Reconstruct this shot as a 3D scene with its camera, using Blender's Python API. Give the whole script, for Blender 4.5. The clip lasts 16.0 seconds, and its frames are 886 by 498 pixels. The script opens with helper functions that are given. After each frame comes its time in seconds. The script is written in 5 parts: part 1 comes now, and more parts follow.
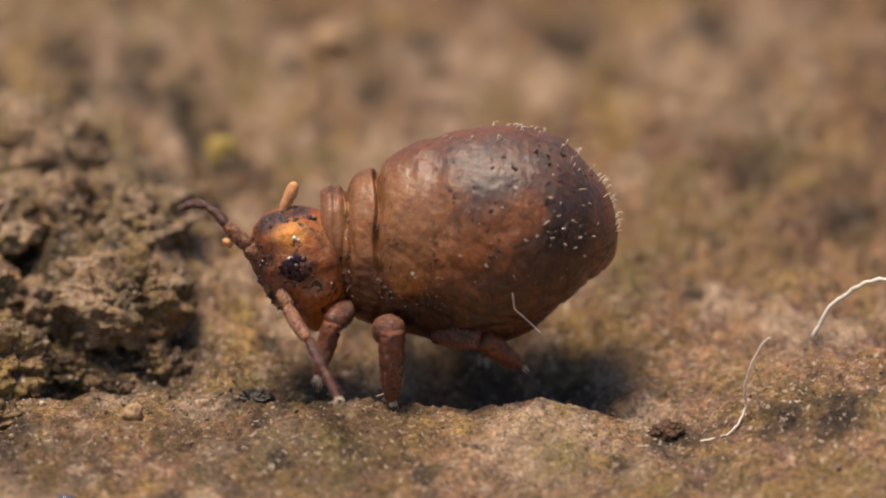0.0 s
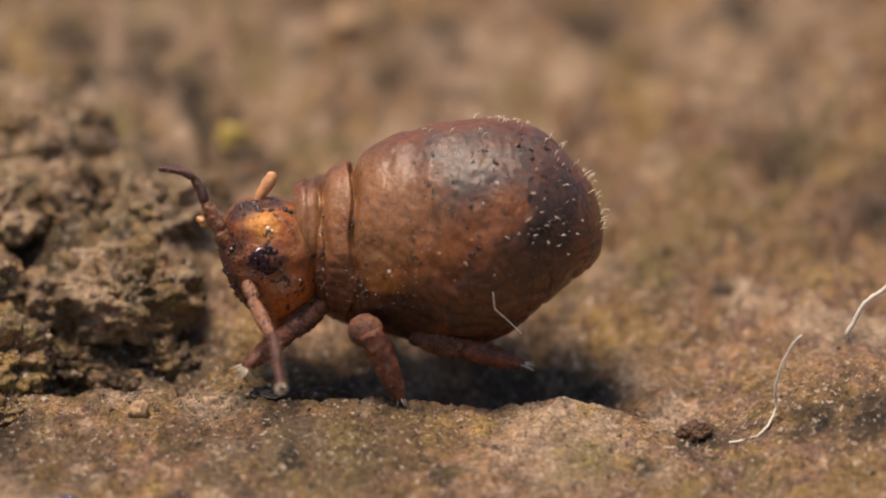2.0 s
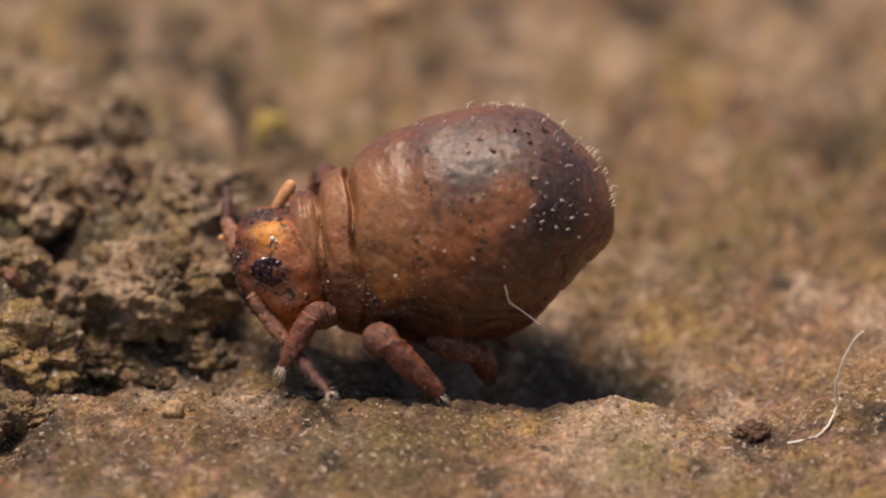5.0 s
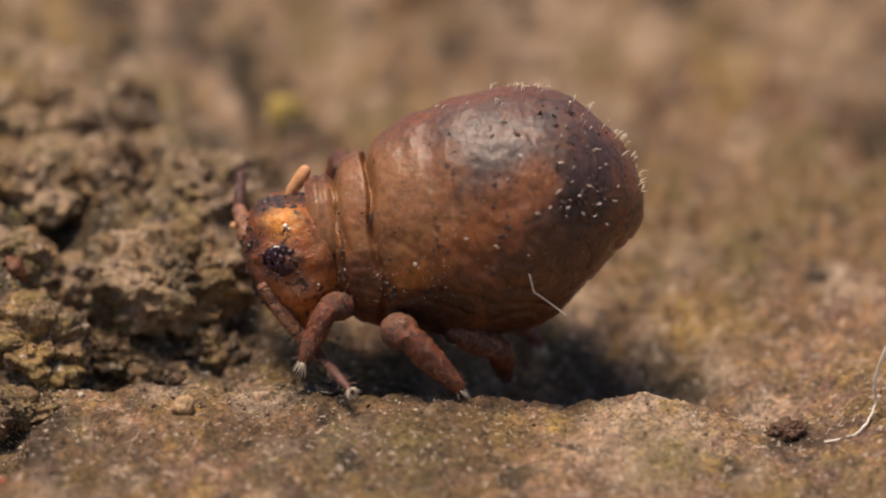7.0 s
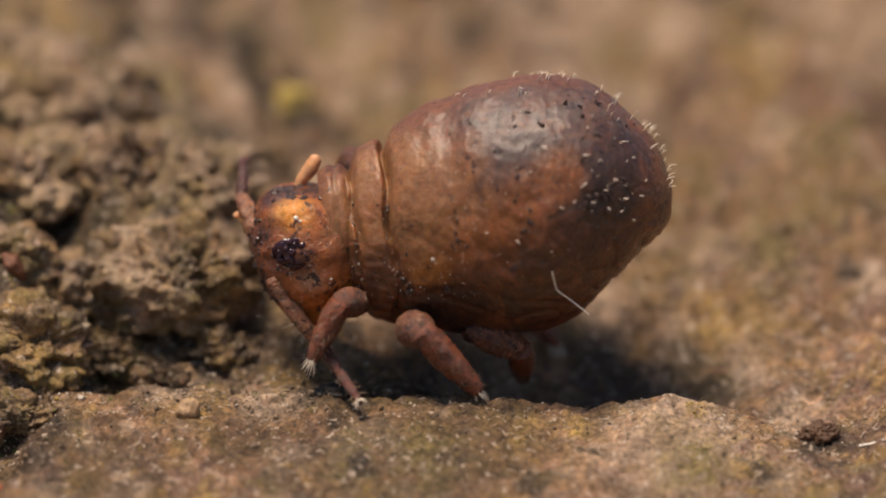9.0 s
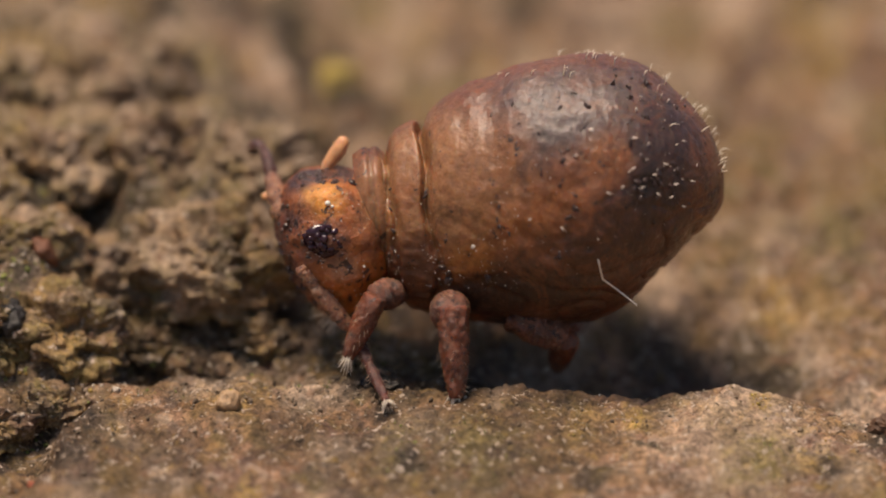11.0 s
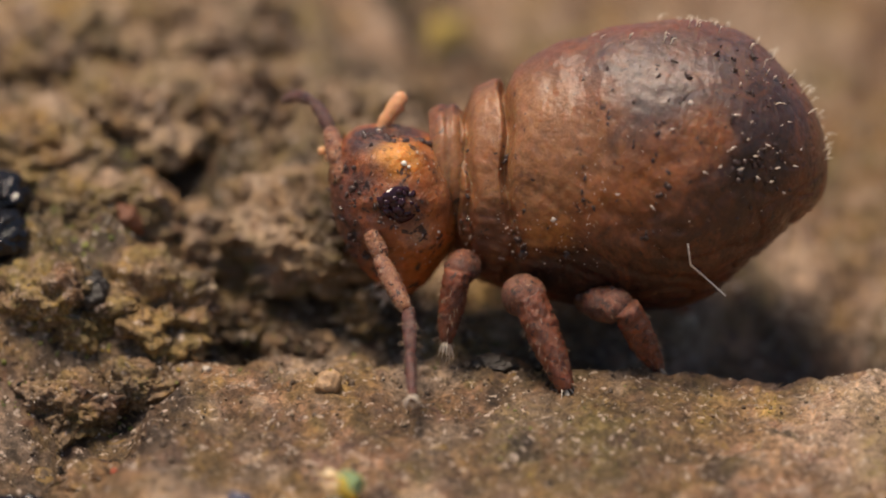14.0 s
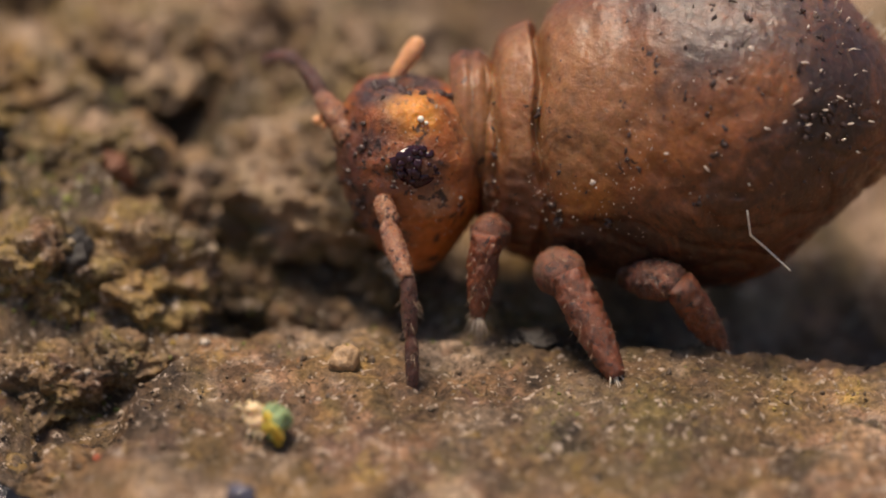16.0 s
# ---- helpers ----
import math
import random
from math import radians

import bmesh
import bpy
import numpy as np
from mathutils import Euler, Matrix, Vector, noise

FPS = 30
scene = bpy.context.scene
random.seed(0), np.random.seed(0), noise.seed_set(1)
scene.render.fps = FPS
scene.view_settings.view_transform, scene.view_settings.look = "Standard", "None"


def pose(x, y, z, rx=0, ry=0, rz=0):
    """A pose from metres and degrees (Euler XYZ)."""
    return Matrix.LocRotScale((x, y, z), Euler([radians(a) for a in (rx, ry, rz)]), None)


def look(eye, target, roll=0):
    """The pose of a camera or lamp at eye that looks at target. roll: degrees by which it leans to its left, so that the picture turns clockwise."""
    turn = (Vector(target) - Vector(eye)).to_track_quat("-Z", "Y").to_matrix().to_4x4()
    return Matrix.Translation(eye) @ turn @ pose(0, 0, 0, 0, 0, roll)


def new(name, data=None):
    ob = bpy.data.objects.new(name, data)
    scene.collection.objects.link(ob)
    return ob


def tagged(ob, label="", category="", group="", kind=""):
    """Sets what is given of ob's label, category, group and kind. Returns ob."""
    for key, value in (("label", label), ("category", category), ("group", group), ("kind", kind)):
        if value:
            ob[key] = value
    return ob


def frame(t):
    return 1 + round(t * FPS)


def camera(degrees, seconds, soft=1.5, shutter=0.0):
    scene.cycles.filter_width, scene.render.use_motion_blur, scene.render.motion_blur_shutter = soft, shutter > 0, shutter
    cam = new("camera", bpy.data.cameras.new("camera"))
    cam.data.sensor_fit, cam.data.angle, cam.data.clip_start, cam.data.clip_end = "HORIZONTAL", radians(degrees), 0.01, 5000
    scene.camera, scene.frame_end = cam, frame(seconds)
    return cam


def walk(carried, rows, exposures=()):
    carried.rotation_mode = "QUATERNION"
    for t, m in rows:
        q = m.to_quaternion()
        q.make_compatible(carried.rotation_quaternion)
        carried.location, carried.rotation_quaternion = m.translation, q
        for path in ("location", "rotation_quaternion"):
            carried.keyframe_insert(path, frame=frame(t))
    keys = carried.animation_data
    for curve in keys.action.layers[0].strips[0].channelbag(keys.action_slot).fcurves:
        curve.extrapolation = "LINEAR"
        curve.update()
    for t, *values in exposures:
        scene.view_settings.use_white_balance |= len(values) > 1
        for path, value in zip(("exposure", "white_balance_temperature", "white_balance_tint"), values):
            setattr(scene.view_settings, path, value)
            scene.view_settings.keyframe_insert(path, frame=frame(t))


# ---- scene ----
# A close-up of a globular springtail about two millimetres long on damp soil.
# Lengths below are in millimetres and scaled by MM when meshes and poses are made.
MM = 0.001
TILT = radians(15.0)
RIGHT = Vector((1, 0, 0))
UP = Vector((0, math.sin(TILT), math.cos(TILT)))
AHEAD = Vector((0, math.cos(TILT), -math.sin(TILT)))

# ---- camera: seconds, sideways, upwards, distance from the subject's plane, lean ----
cam = camera(1.9482, 16.0, soft=1.9)
TRACK = [
    (0.00, 0.2730, 0.8482, 150.000, 0.00),
    (0.50, 0.2532, 0.8373, 148.463, 0.22),
    (1.00, 0.2434, 0.8289, 147.304, 0.41),
    (1.50, 0.2129, 0.8208, 145.753, 0.26),
    (2.00, 0.1662, 0.8065, 144.277, 0.31),
    (2.50, 0.1215, 0.7910, 142.929, 0.36),
    (3.00, 0.0801, 0.7701, 141.516, 0.37),
    (3.20, 0.0633, 0.7628, 140.977, 0.36),
    (3.40, 0.0837, 0.7676, 143.609, 0.30),
    (3.50, 0.0702, 0.7615, 143.271, 0.29),
    (4.00, 0.0202, 0.7629, 141.517, 0.25),
    (6.50, -0.2000, 0.7254, 134.241, 0.23),
    (7.00, -0.1940, 0.7153, 132.847, 0.33),
    (7.50, -0.2095, 0.7078, 131.358, 0.43),
    (8.00, -0.2411, 0.7044, 129.786, 0.40),
    (8.50, -0.2596, 0.7023, 128.391, 0.29),
    (11.00, -0.5167, 0.6195, 121.260, 0.20),
    (11.50, -0.6553, 0.6030, 119.612, -0.19),
    (12.00, -0.7572, 0.5818, 118.084, 0.02),
    (12.50, -0.7846, 0.5529, 116.591, 0.37),
    (13.00, -0.8323, 0.5068, 114.892, 0.69),
    (13.50, -0.9373, 0.4927, 113.519, 0.53),
    (14.00, -1.0257, 0.4878, 111.981, 0.63),
    (14.50, -1.0574, 0.4765, 110.539, 0.92),
    (15.00, -1.0747, 0.4577, 108.978, 1.05),
    (15.50, -1.1123, 0.4202, 107.572, 1.30),
    (15.70, -1.1179, 0.4091, 106.762, 1.35),
    (15.85, -1.1362, 0.3657, 101.695, 1.30),
    (16.00, -1.1540, 0.3279, 97.345, 1.26),
]


def camera_pose(u, v, d, lean):
    eye = (RIGHT * u + UP * v - AHEAD * d) * MM
    return look(eye, eye + AHEAD * 0.05, lean)


walk(cam, [(t, camera_pose(u, v, d, lean)) for t, u, v, d, lean in TRACK])
cam.data.dof.use_dof = True
cam.data.dof.aperture_fstop = 170.0

# ---- light ----
SUN_FROM = Vector((-0.20, -0.14, 0.97)).normalized()
world = bpy.data.worlds.new("daylight")
scene.world = world
world.use_nodes = True
wn = world.node_tree.nodes
sky = wn.new("ShaderNodeTexSky")
sky.sky_type = "NISHITA"
sky.sun_disc = False
sky.sun_elevation = math.asin(SUN_FROM.z)
sky.sun_rotation = math.atan2(SUN_FROM.x, SUN_FROM.y)
world.node_tree.links.new(sky.outputs["Color"], wn["Background"].inputs["Color"])
wn["Background"].inputs["Strength"].default_value = 0.077
sun = new("sun", bpy.data.lights.new("sun", "SUN"))
sun.data.energy = 4.75
sun.data.angle = radians(22)
sun.data.color = (1.0, 0.82, 0.65)
sun.matrix_world = look(SUN_FROM, (0, 0, 0))
scene.view_settings.exposure = 0.0

# ---- materials ----


def material(name, rough=0.6, spec=0.5):
    m = bpy.data.materials.new(name)
    m.use_nodes = True
    b = m.node_tree.nodes["Principled BSDF"]
    b.inputs["Roughness"].default_value = rough
    b.inputs["Specular IOR Level"].default_value = spec
    return m, m.node_tree, b


def node(tree, kind, **values):
    n = tree.nodes.new(kind)
    for key, value in values.items():
        n.inputs[key].default_value = value
    return n


def coords(tree, scale=1000.0):
    """Object coordinates in millimetres."""
    c = tree.nodes.new("ShaderNodeTexCoord")
    v = tree.nodes.new("ShaderNodeVectorMath")
    v.operation = "SCALE"
    v.inputs["Scale"].default_value = scale
    tree.links.new(c.outputs["Object"], v.inputs[0])
    return v.outputs[0]


def noise_node(tree, at, scale, detail=4.0, rough=0.6, dist=0.0):
    n = node(tree, "ShaderNodeTexNoise", Scale=scale, Detail=detail, Roughness=rough, Distortion=dist)
    tree.links.new(at, n.inputs["Vector"])
    return n.outputs["Fac"]


def ramp(tree, fac, stops):
    r = tree.nodes.new("ShaderNodeValToRGB")
    els = r.color_ramp.elements
    while len(els) < len(stops):
        els.new(0.5)
    for e, (pos, col) in zip(els, stops):
        e.position = pos
        e.color = (*col, 1) if len(col) == 3 else col
    tree.links.new(fac, r.inputs["Fac"])
    return r.outputs["Color"]


def grey(a, b):
    return [(a, (0, 0, 0)), (b, (1, 1, 1))]


def mix(tree, fac, a, b, mode="MIX"):
    n = tree.nodes.new("ShaderNodeMix")
    n.data_type = "RGBA"
    n.blend_type = mode
    for socket, value in ((n.inputs[0], fac), (n.inputs[6], a), (n.inputs[7], b)):
        if isinstance(value, tuple):
            socket.default_value = (*value, 1)
        elif isinstance(value, (int, float)):
            socket.default_value = value
        else:
            tree.links.new(value, socket)
    return n.outputs[2]


def times(tree, a, b):
    n = tree.nodes.new("ShaderNodeMath")
    n.operation = "MULTIPLY"
    for socket, value in zip(n.inputs, (a, b)):
        if isinstance(value, (int, float)):
            socket.default_value = value
        else:
            tree.links.new(value, socket)
    return n.outputs[0]


def spot(tree, at, centre, inner, outer):
    """1 within inner millimetres of a place, 0 past outer."""
    d = tree.nodes.new("ShaderNodeVectorMath")
    d.operation = "DISTANCE"
    tree.links.new(at, d.inputs[0])
    d.inputs[1].default_value = centre
    r = tree.nodes.new("ShaderNodeMapRange")
    r.interpolation_type = "SMOOTHSTEP"
    for i, v in enumerate((inner, outer, 1.0, 0.0)):
        r.inputs[i + 1].default_value = v
    tree.links.new(d.outputs["Value"], r.inputs[0])
    return r.outputs[0]


def bump(tree, bsdf, height, strength, distance, base=None):
    n = node(tree, "ShaderNodeBump", Strength=strength, Distance=distance * MM)
    tree.links.new(height, n.inputs["Height"])
    if base:
        tree.links.new(base, n.inputs["Normal"])
    tree.links.new(n.outputs["Normal"], bsdf.inputs["Normal"])
    return n.outputs["Normal"]


def soil_material():
    m, t, b = material("damp_soil", 0.62, 0.4)
    at = coords(t)
    big = noise_node(t, at, 0.9, 5, 0.6, 0.4)
    mid = noise_node(t, at, 4.0, 6, 0.65, 0.3)
    small = noise_node(t, at, 11.0, 6, 0.7, 0.8)
    fine = noise_node(t, at, 34.0, 5, 0.75)
    base = ramp(t, big, [(0.32, (0.137, 0.084, 0.050)), (0.46, (0.245, 0.157, 0.089)), (0.64, (0.388, 0.262, 0.154))])
    base = mix(t, ramp(t, mid, grey(0.47, 0.60)), base, (0.422, 0.268, 0.182))
    base = mix(t, times(t, ramp(t, noise_node(t, at, 2.6, 5, 0.65, 0.8), grey(0.50, 0.60)), 0.8), base, (0.131, 0.089, 0.064))
    base = mix(t, times(t, ramp(t, noise_node(t, at, 5.5, 5, 0.65, 0.8), grey(0.52, 0.62)), 0.8), base, (0.211, 0.160, 0.137))
    olive = times(t, ramp(t, noise_node(t, at, 1.7, 4, 0.6, 0.5), grey(0.46, 0.60)), 0.7)
    base = mix(t, olive, base, (0.257, 0.188, 0.068))
    plum = ramp(t, noise_node(t, at, 3.4, 4, 0.6, 0.9), grey(0.53, 0.62))
    base = mix(t, times(t, plum, 0.8), base, (0.20, 0.128, 0.112))
    straw = ramp(t, noise_node(t, at, 4.7, 4, 0.6, 0.9), grey(0.56, 0.64))
    base = mix(t, times(t, straw, 0.4), base, (0.43, 0.29, 0.115))
    sage = ramp(t, noise_node(t, at, 2.3, 5, 0.65, 0.9), grey(0.55, 0.64))
    base = mix(t, times(t, sage, 0.6), base, (0.24, 0.20, 0.085))
    ash = ramp(t, noise_node(t, at, 6.3, 5, 0.65, 0.8), grey(0.58, 0.67))
    base = mix(t, times(t, ash, 0.6), base, (0.50, 0.40, 0.34))
    peat = ramp(t, noise_node(t, at, 3.0, 5, 0.65, 1.2), grey(0.57, 0.65))
    base = mix(t, times(t, peat, 0.7), base, (0.10, 0.066, 0.050))
    tint = t.nodes.new("ShaderNodeAttribute")
    tint.attribute_name = "tint"
    sep = t.nodes.new("ShaderNodeSeparateColor")
    t.links.new(tint.outputs["Color"], sep.inputs[0])
    rag = ramp(t, mid, [(0.30, (0.2, 0.2, 0.2)), (0.60, (1, 1, 1))])
    torn = ramp(t, small, [(0.36, (0.0, 0.0, 0.0)), (0.58, (1, 1, 1))])
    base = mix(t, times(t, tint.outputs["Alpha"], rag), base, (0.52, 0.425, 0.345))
    base = mix(t, times(t, sep.outputs["Blue"], torn), base, (0.22, 0.185, 0.075))
    base = mix(t, times(t, sep.outputs["Green"], torn), base, (0.40, 0.29, 0.11))
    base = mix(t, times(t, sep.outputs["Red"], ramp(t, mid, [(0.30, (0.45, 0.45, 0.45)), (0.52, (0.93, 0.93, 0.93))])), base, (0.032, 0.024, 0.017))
    base = mix(t, 1.0, base, (0.86, 0.765, 0.655), "MULTIPLY")
    base = mix(t, 0.72, base, ramp(t, small, [(0.32, (0.34, 0.32, 0.30)), (0.47, (0.95, 0.95, 0.95)), (0.64, (1.5, 1.47, 1.44))]), "MULTIPLY")
    base = mix(t, 0.75, base, ramp(t, fine, [(0.36, (0.34, 0.32, 0.31)), (0.5, (1, 1, 1)), (0.64, (1.75, 1.7, 1.65))]), "MULTIPLY")
    flecks = ramp(t, noise_node(t, at, 26.0, 3, 0.6, 0.4), grey(0.60, 0.66))
    base = mix(t, times(t, flecks, 0.8), base, (0.60, 0.48, 0.38))
    chalk = ramp(t, noise_node(t, at, 8.0, 5, 0.7, 0.7), grey(0.60, 0.70))
    base = mix(t, times(t, chalk, 0.6), base, (0.46, 0.36, 0.29))
    ochre = ramp(t, noise_node(t, at, 13.0, 3, 0.6, 0.6), grey(0.63, 0.70))
    base = mix(t, times(t, ochre, 0.4), base, (0.42, 0.26, 0.06))
    rust = ramp(t, noise_node(t, at, 7.0, 4, 0.6, 0.6), grey(0.60, 0.70))
    base = mix(t, times(t, rust, 0.35), base, (0.25, 0.10, 0.05))
    t.links.new(base, b.inputs["Base Color"])
    t.links.new(ramp(t, fine, [(0.3, (0.85, 0.85, 0.85)), (0.7, (0.38, 0.38, 0.38))]), b.inputs["Roughness"])
    n1 = bump(t, b, small, 0.75, 0.05)
    bump(t, b, fine, 0.75, 0.016, n1)
    return m


def grain_material(name, low, high, rough=0.55):
    m, t, b = material(name, rough)
    at = coords(t)
    info = t.nodes.new("ShaderNodeNewGeometry")
    col = ramp(t, info.outputs["Random Per Island"], [(0.0, low), (0.55, tuple((a + c) / 2 for a, c in zip(low, high))), (1.0, high)])
    fine = noise_node(t, at, 40.0, 4, 0.7)
    col = mix(t, 0.8, col, ramp(t, fine, [(0.3, (0.5, 0.5, 0.5)), (0.7, (1.35, 1.35, 1.3))]), "MULTIPLY")
    t.links.new(col, b.inputs["Base Color"])
    bump(t, b, fine, 0.7, 0.015)
    return m


def skin_material(name, spots, base, mottle, speck=0.62, sss=0.35, rough=0.46, coat=0.5, scaly=0.35, relief=1.0, grain=1.0):
    """Wet cuticle: mottled translucent brown with colour spots (centre, inner, outer, colour, amount)."""
    m, t, b = material(name, rough, 0.5)
    at = coords(t, 1000.0)
    finer = coords(t, 1000.0 * grain)
    mid = noise_node(t, finer, 5.0, 6, 0.7, 0.8)
    small = noise_node(t, finer, 14.0, 5, 0.7, 0.6)
    fine = noise_node(t, finer, 30.0, 4, 0.7)
    grainy = noise_node(t, finer, 70.0, 3, 0.7)
    col = mix(t, ramp(t, mid, grey(0.41, 0.59)), base, mottle)
    for centre, inner, outer, colour, amount in spots:
        s = times(t, spot(t, at, centre, inner, outer), ramp(t, mid, [(0.30, (amount * 0.45,) * 3), (0.54, (amount,) * 3)]))
        col = mix(t, s, col, colour)
    # clouds of dark pigment under the skin, and amber gaps between them
    cloud = noise_node(t, finer, 2.6, 7, 0.72, 1.2)
    col = mix(t, times(t, ramp(t, cloud, grey(0.53, 0.64)), 0.62), col, tuple(0.34 * v for v in mottle))
    col = mix(t, times(t, ramp(t, cloud, [(0.36, (1, 1, 1)), (0.46, (0, 0, 0))]), 0.35), col, tuple(min(1.0, 1.55 * v) for v in base))
    col = mix(t, 0.5, col, ramp(t, small, [(0.34, (0.52, 0.47, 0.46)), (0.5, (1, 1, 1)), (0.66, (1.3, 1.28, 1.25))]), "MULTIPLY")
    col = mix(t, ramp(t, noise_node(t, finer, 17.0, 4, 0.65, 0.5), [(speck - 0.02, (0, 0, 0)), (speck + 0.03, (0.9, 0.9, 0.9))]), col, (0.020, 0.009, 0.009))
    col = mix(t, 0.5, col, ramp(t, fine, [(0.3, (0.5, 0.48, 0.48)), (0.7, (1.45, 1.45, 1.45))]), "MULTIPLY")
    pale = ramp(t, noise_node(t, finer, 23.0, 4, 0.65, 0.4), grey(0.70 - 0.12 * scaly, 0.77 - 0.12 * scaly))
    col = mix(t, times(t, pale, scaly), col, (0.52, 0.33, 0.22))
    t.links.new(col, b.inputs["Base Color"])
    b.inputs["Subsurface Weight"].default_value = sss
    b.inputs["Subsurface Radius"].default_value = (1.0, 0.35, 0.12)
    b.inputs["Subsurface Scale"].default_value = 0.07 * MM
    b.inputs["Coat Weight"].default_value = coat
    b.inputs["Coat Roughness"].default_value = 0.22
    t.links.new(ramp(t, fine, [(0.3, (rough + 0.2,) * 3), (0.7, (rough - 0.1,) * 3)]), b.inputs["Roughness"])
    n1 = bump(t, b, mid, 0.10 * relief, 0.03)
    n2 = bump(t, b, small, 0.28 * relief, 0.014, n1)
    n3 = bump(t, b, fine, 0.50 * relief, 0.009, n2)
    n4 = bump(t, b, grainy, 0.35 * relief, 0.006, n3)
    t.links.new(n4, b.inputs["Coat Normal"])
    return m


def plain_material(name, colour, rough=0.5, sss=0.0, clear=0.0):
    m, t, b = material(name, rough)
    at = coords(t)
    f = noise_node(t, at, 30.0, 3, 0.6)
    t.links.new(mix(t, 0.6, colour, ramp(t, f, [(0.3, (0.7, 0.7, 0.7)), (0.7, (1.2, 1.2, 1.2))]), "MULTIPLY"), b.inputs["Base Color"])
    b.inputs["Subsurface Weight"].default_value = sss
    b.inputs["Subsurface Radius"].default_value = (1.0, 0.7, 0.3)
    b.inputs["Subsurface Scale"].default_value = 0.05 * MM
    b.inputs["Transmission Weight"].default_value = clear
    bump(t, b, f, 0.3, 0.01)
    return m


def side(xz, y):
    """A place on the near flank that shows at xz from the lens's height."""
    return (xz[0], y, (xz[1] - y * math.sin(TILT)) / math.cos(TILT))


SOIL = soil_material()
CRUMB = grain_material("soil_crumb", (0.09, 0.060, 0.040), (0.32, 0.23, 0.145))
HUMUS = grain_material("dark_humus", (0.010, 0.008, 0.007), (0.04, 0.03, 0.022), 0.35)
LICHEN = grain_material("yellow_algae", (0.34, 0.22, 0.04), (0.52, 0.40, 0.11))
PALE = grain_material("pale_mineral", (0.34, 0.27, 0.18), (0.52, 0.42, 0.30), 0.4)
SPARK = grain_material("bright_grain", (0.45, 0.36, 0.28), (0.70, 0.62, 0.52), 0.15)
FUZZ = grain_material("soil_fuzz", (0.05, 0.035, 0.02), (0.42, 0.32, 0.20), 0.5)
MOSS = grain_material("green_algae", (0.09, 0.11, 0.02), (0.26, 0.27, 0.06))
WET = plain_material("wet_black", (0.010, 0.010, 0.012), 0.10)
FIBRE = plain_material("white_fibre", (0.78, 0.72, 0.62), 0.3)
BRISTLE = plain_material("pale_bristle", (0.82, 0.72, 0.58), 0.25)
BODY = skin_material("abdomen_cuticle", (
    (side((0.300, 0.600), -0.25), 0.28, 0.70, (0.115, 0.078, 0.069), 0.95),
    # next four: rim light glowing through the back, put into the colour
    ((-0.25, 0.02, 0.50), 0.10, 0.30, (0.189, 0.073, 0.034), 0.85),
    ((0.05, 0.04, 0.68), 0.10, 0.26, (0.210, 0.073, 0.032), 0.85),
    ((0.35, 0.05, 0.72), 0.10, 0.24, (0.182, 0.063, 0.029), 0.80),
    ((0.66, 0.05, 0.58), 0.10, 0.26, (0.126, 0.049, 0.028), 0.80),
    (side((0.400, 0.190), -0.5), 0.02, 0.20, (0.400, 0.135, 0.022), 0.72),
    (side((0.260, 0.085), -0.5), 0.02, 0.22, (0.330, 0.110, 0.018), 0.60),
    (side((0.080, -0.050), -0.5), 0.04, 0.22, (0.330, 0.110, 0.018), 0.62),
    (side((-0.100, -0.140), -0.45), 0.04, 0.20, (0.330, 0.110, 0.020), 0.70),
    (side((-0.230, -0.300), -0.4), 0.05, 0.17, (0.560, 0.200, 0.022), 0.95),
    (side((-0.439, 0.030), -0.3), 0.24, 0.48, (0.330, 0.158, 0.068), 0.95),
    (side((-0.160, 0.110), -0.42), 0.12, 0.34, (0.270, 0.118, 0.044), 0.85),
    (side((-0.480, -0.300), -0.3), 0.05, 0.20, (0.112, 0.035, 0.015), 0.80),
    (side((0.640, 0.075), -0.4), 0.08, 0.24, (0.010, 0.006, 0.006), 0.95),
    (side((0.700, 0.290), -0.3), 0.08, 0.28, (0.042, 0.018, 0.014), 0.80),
    # last three: dark pigment, with the underside's shade put into the colour
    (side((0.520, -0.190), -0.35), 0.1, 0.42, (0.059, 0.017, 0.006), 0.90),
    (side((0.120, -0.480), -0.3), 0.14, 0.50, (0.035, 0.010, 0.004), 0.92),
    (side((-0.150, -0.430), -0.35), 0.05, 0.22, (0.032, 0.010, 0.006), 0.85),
), (0.200, 0.066, 0.020), (0.090, 0.031, 0.014), 0.655, 0.55, 0.44, 0.40, 0.35, 1.2)
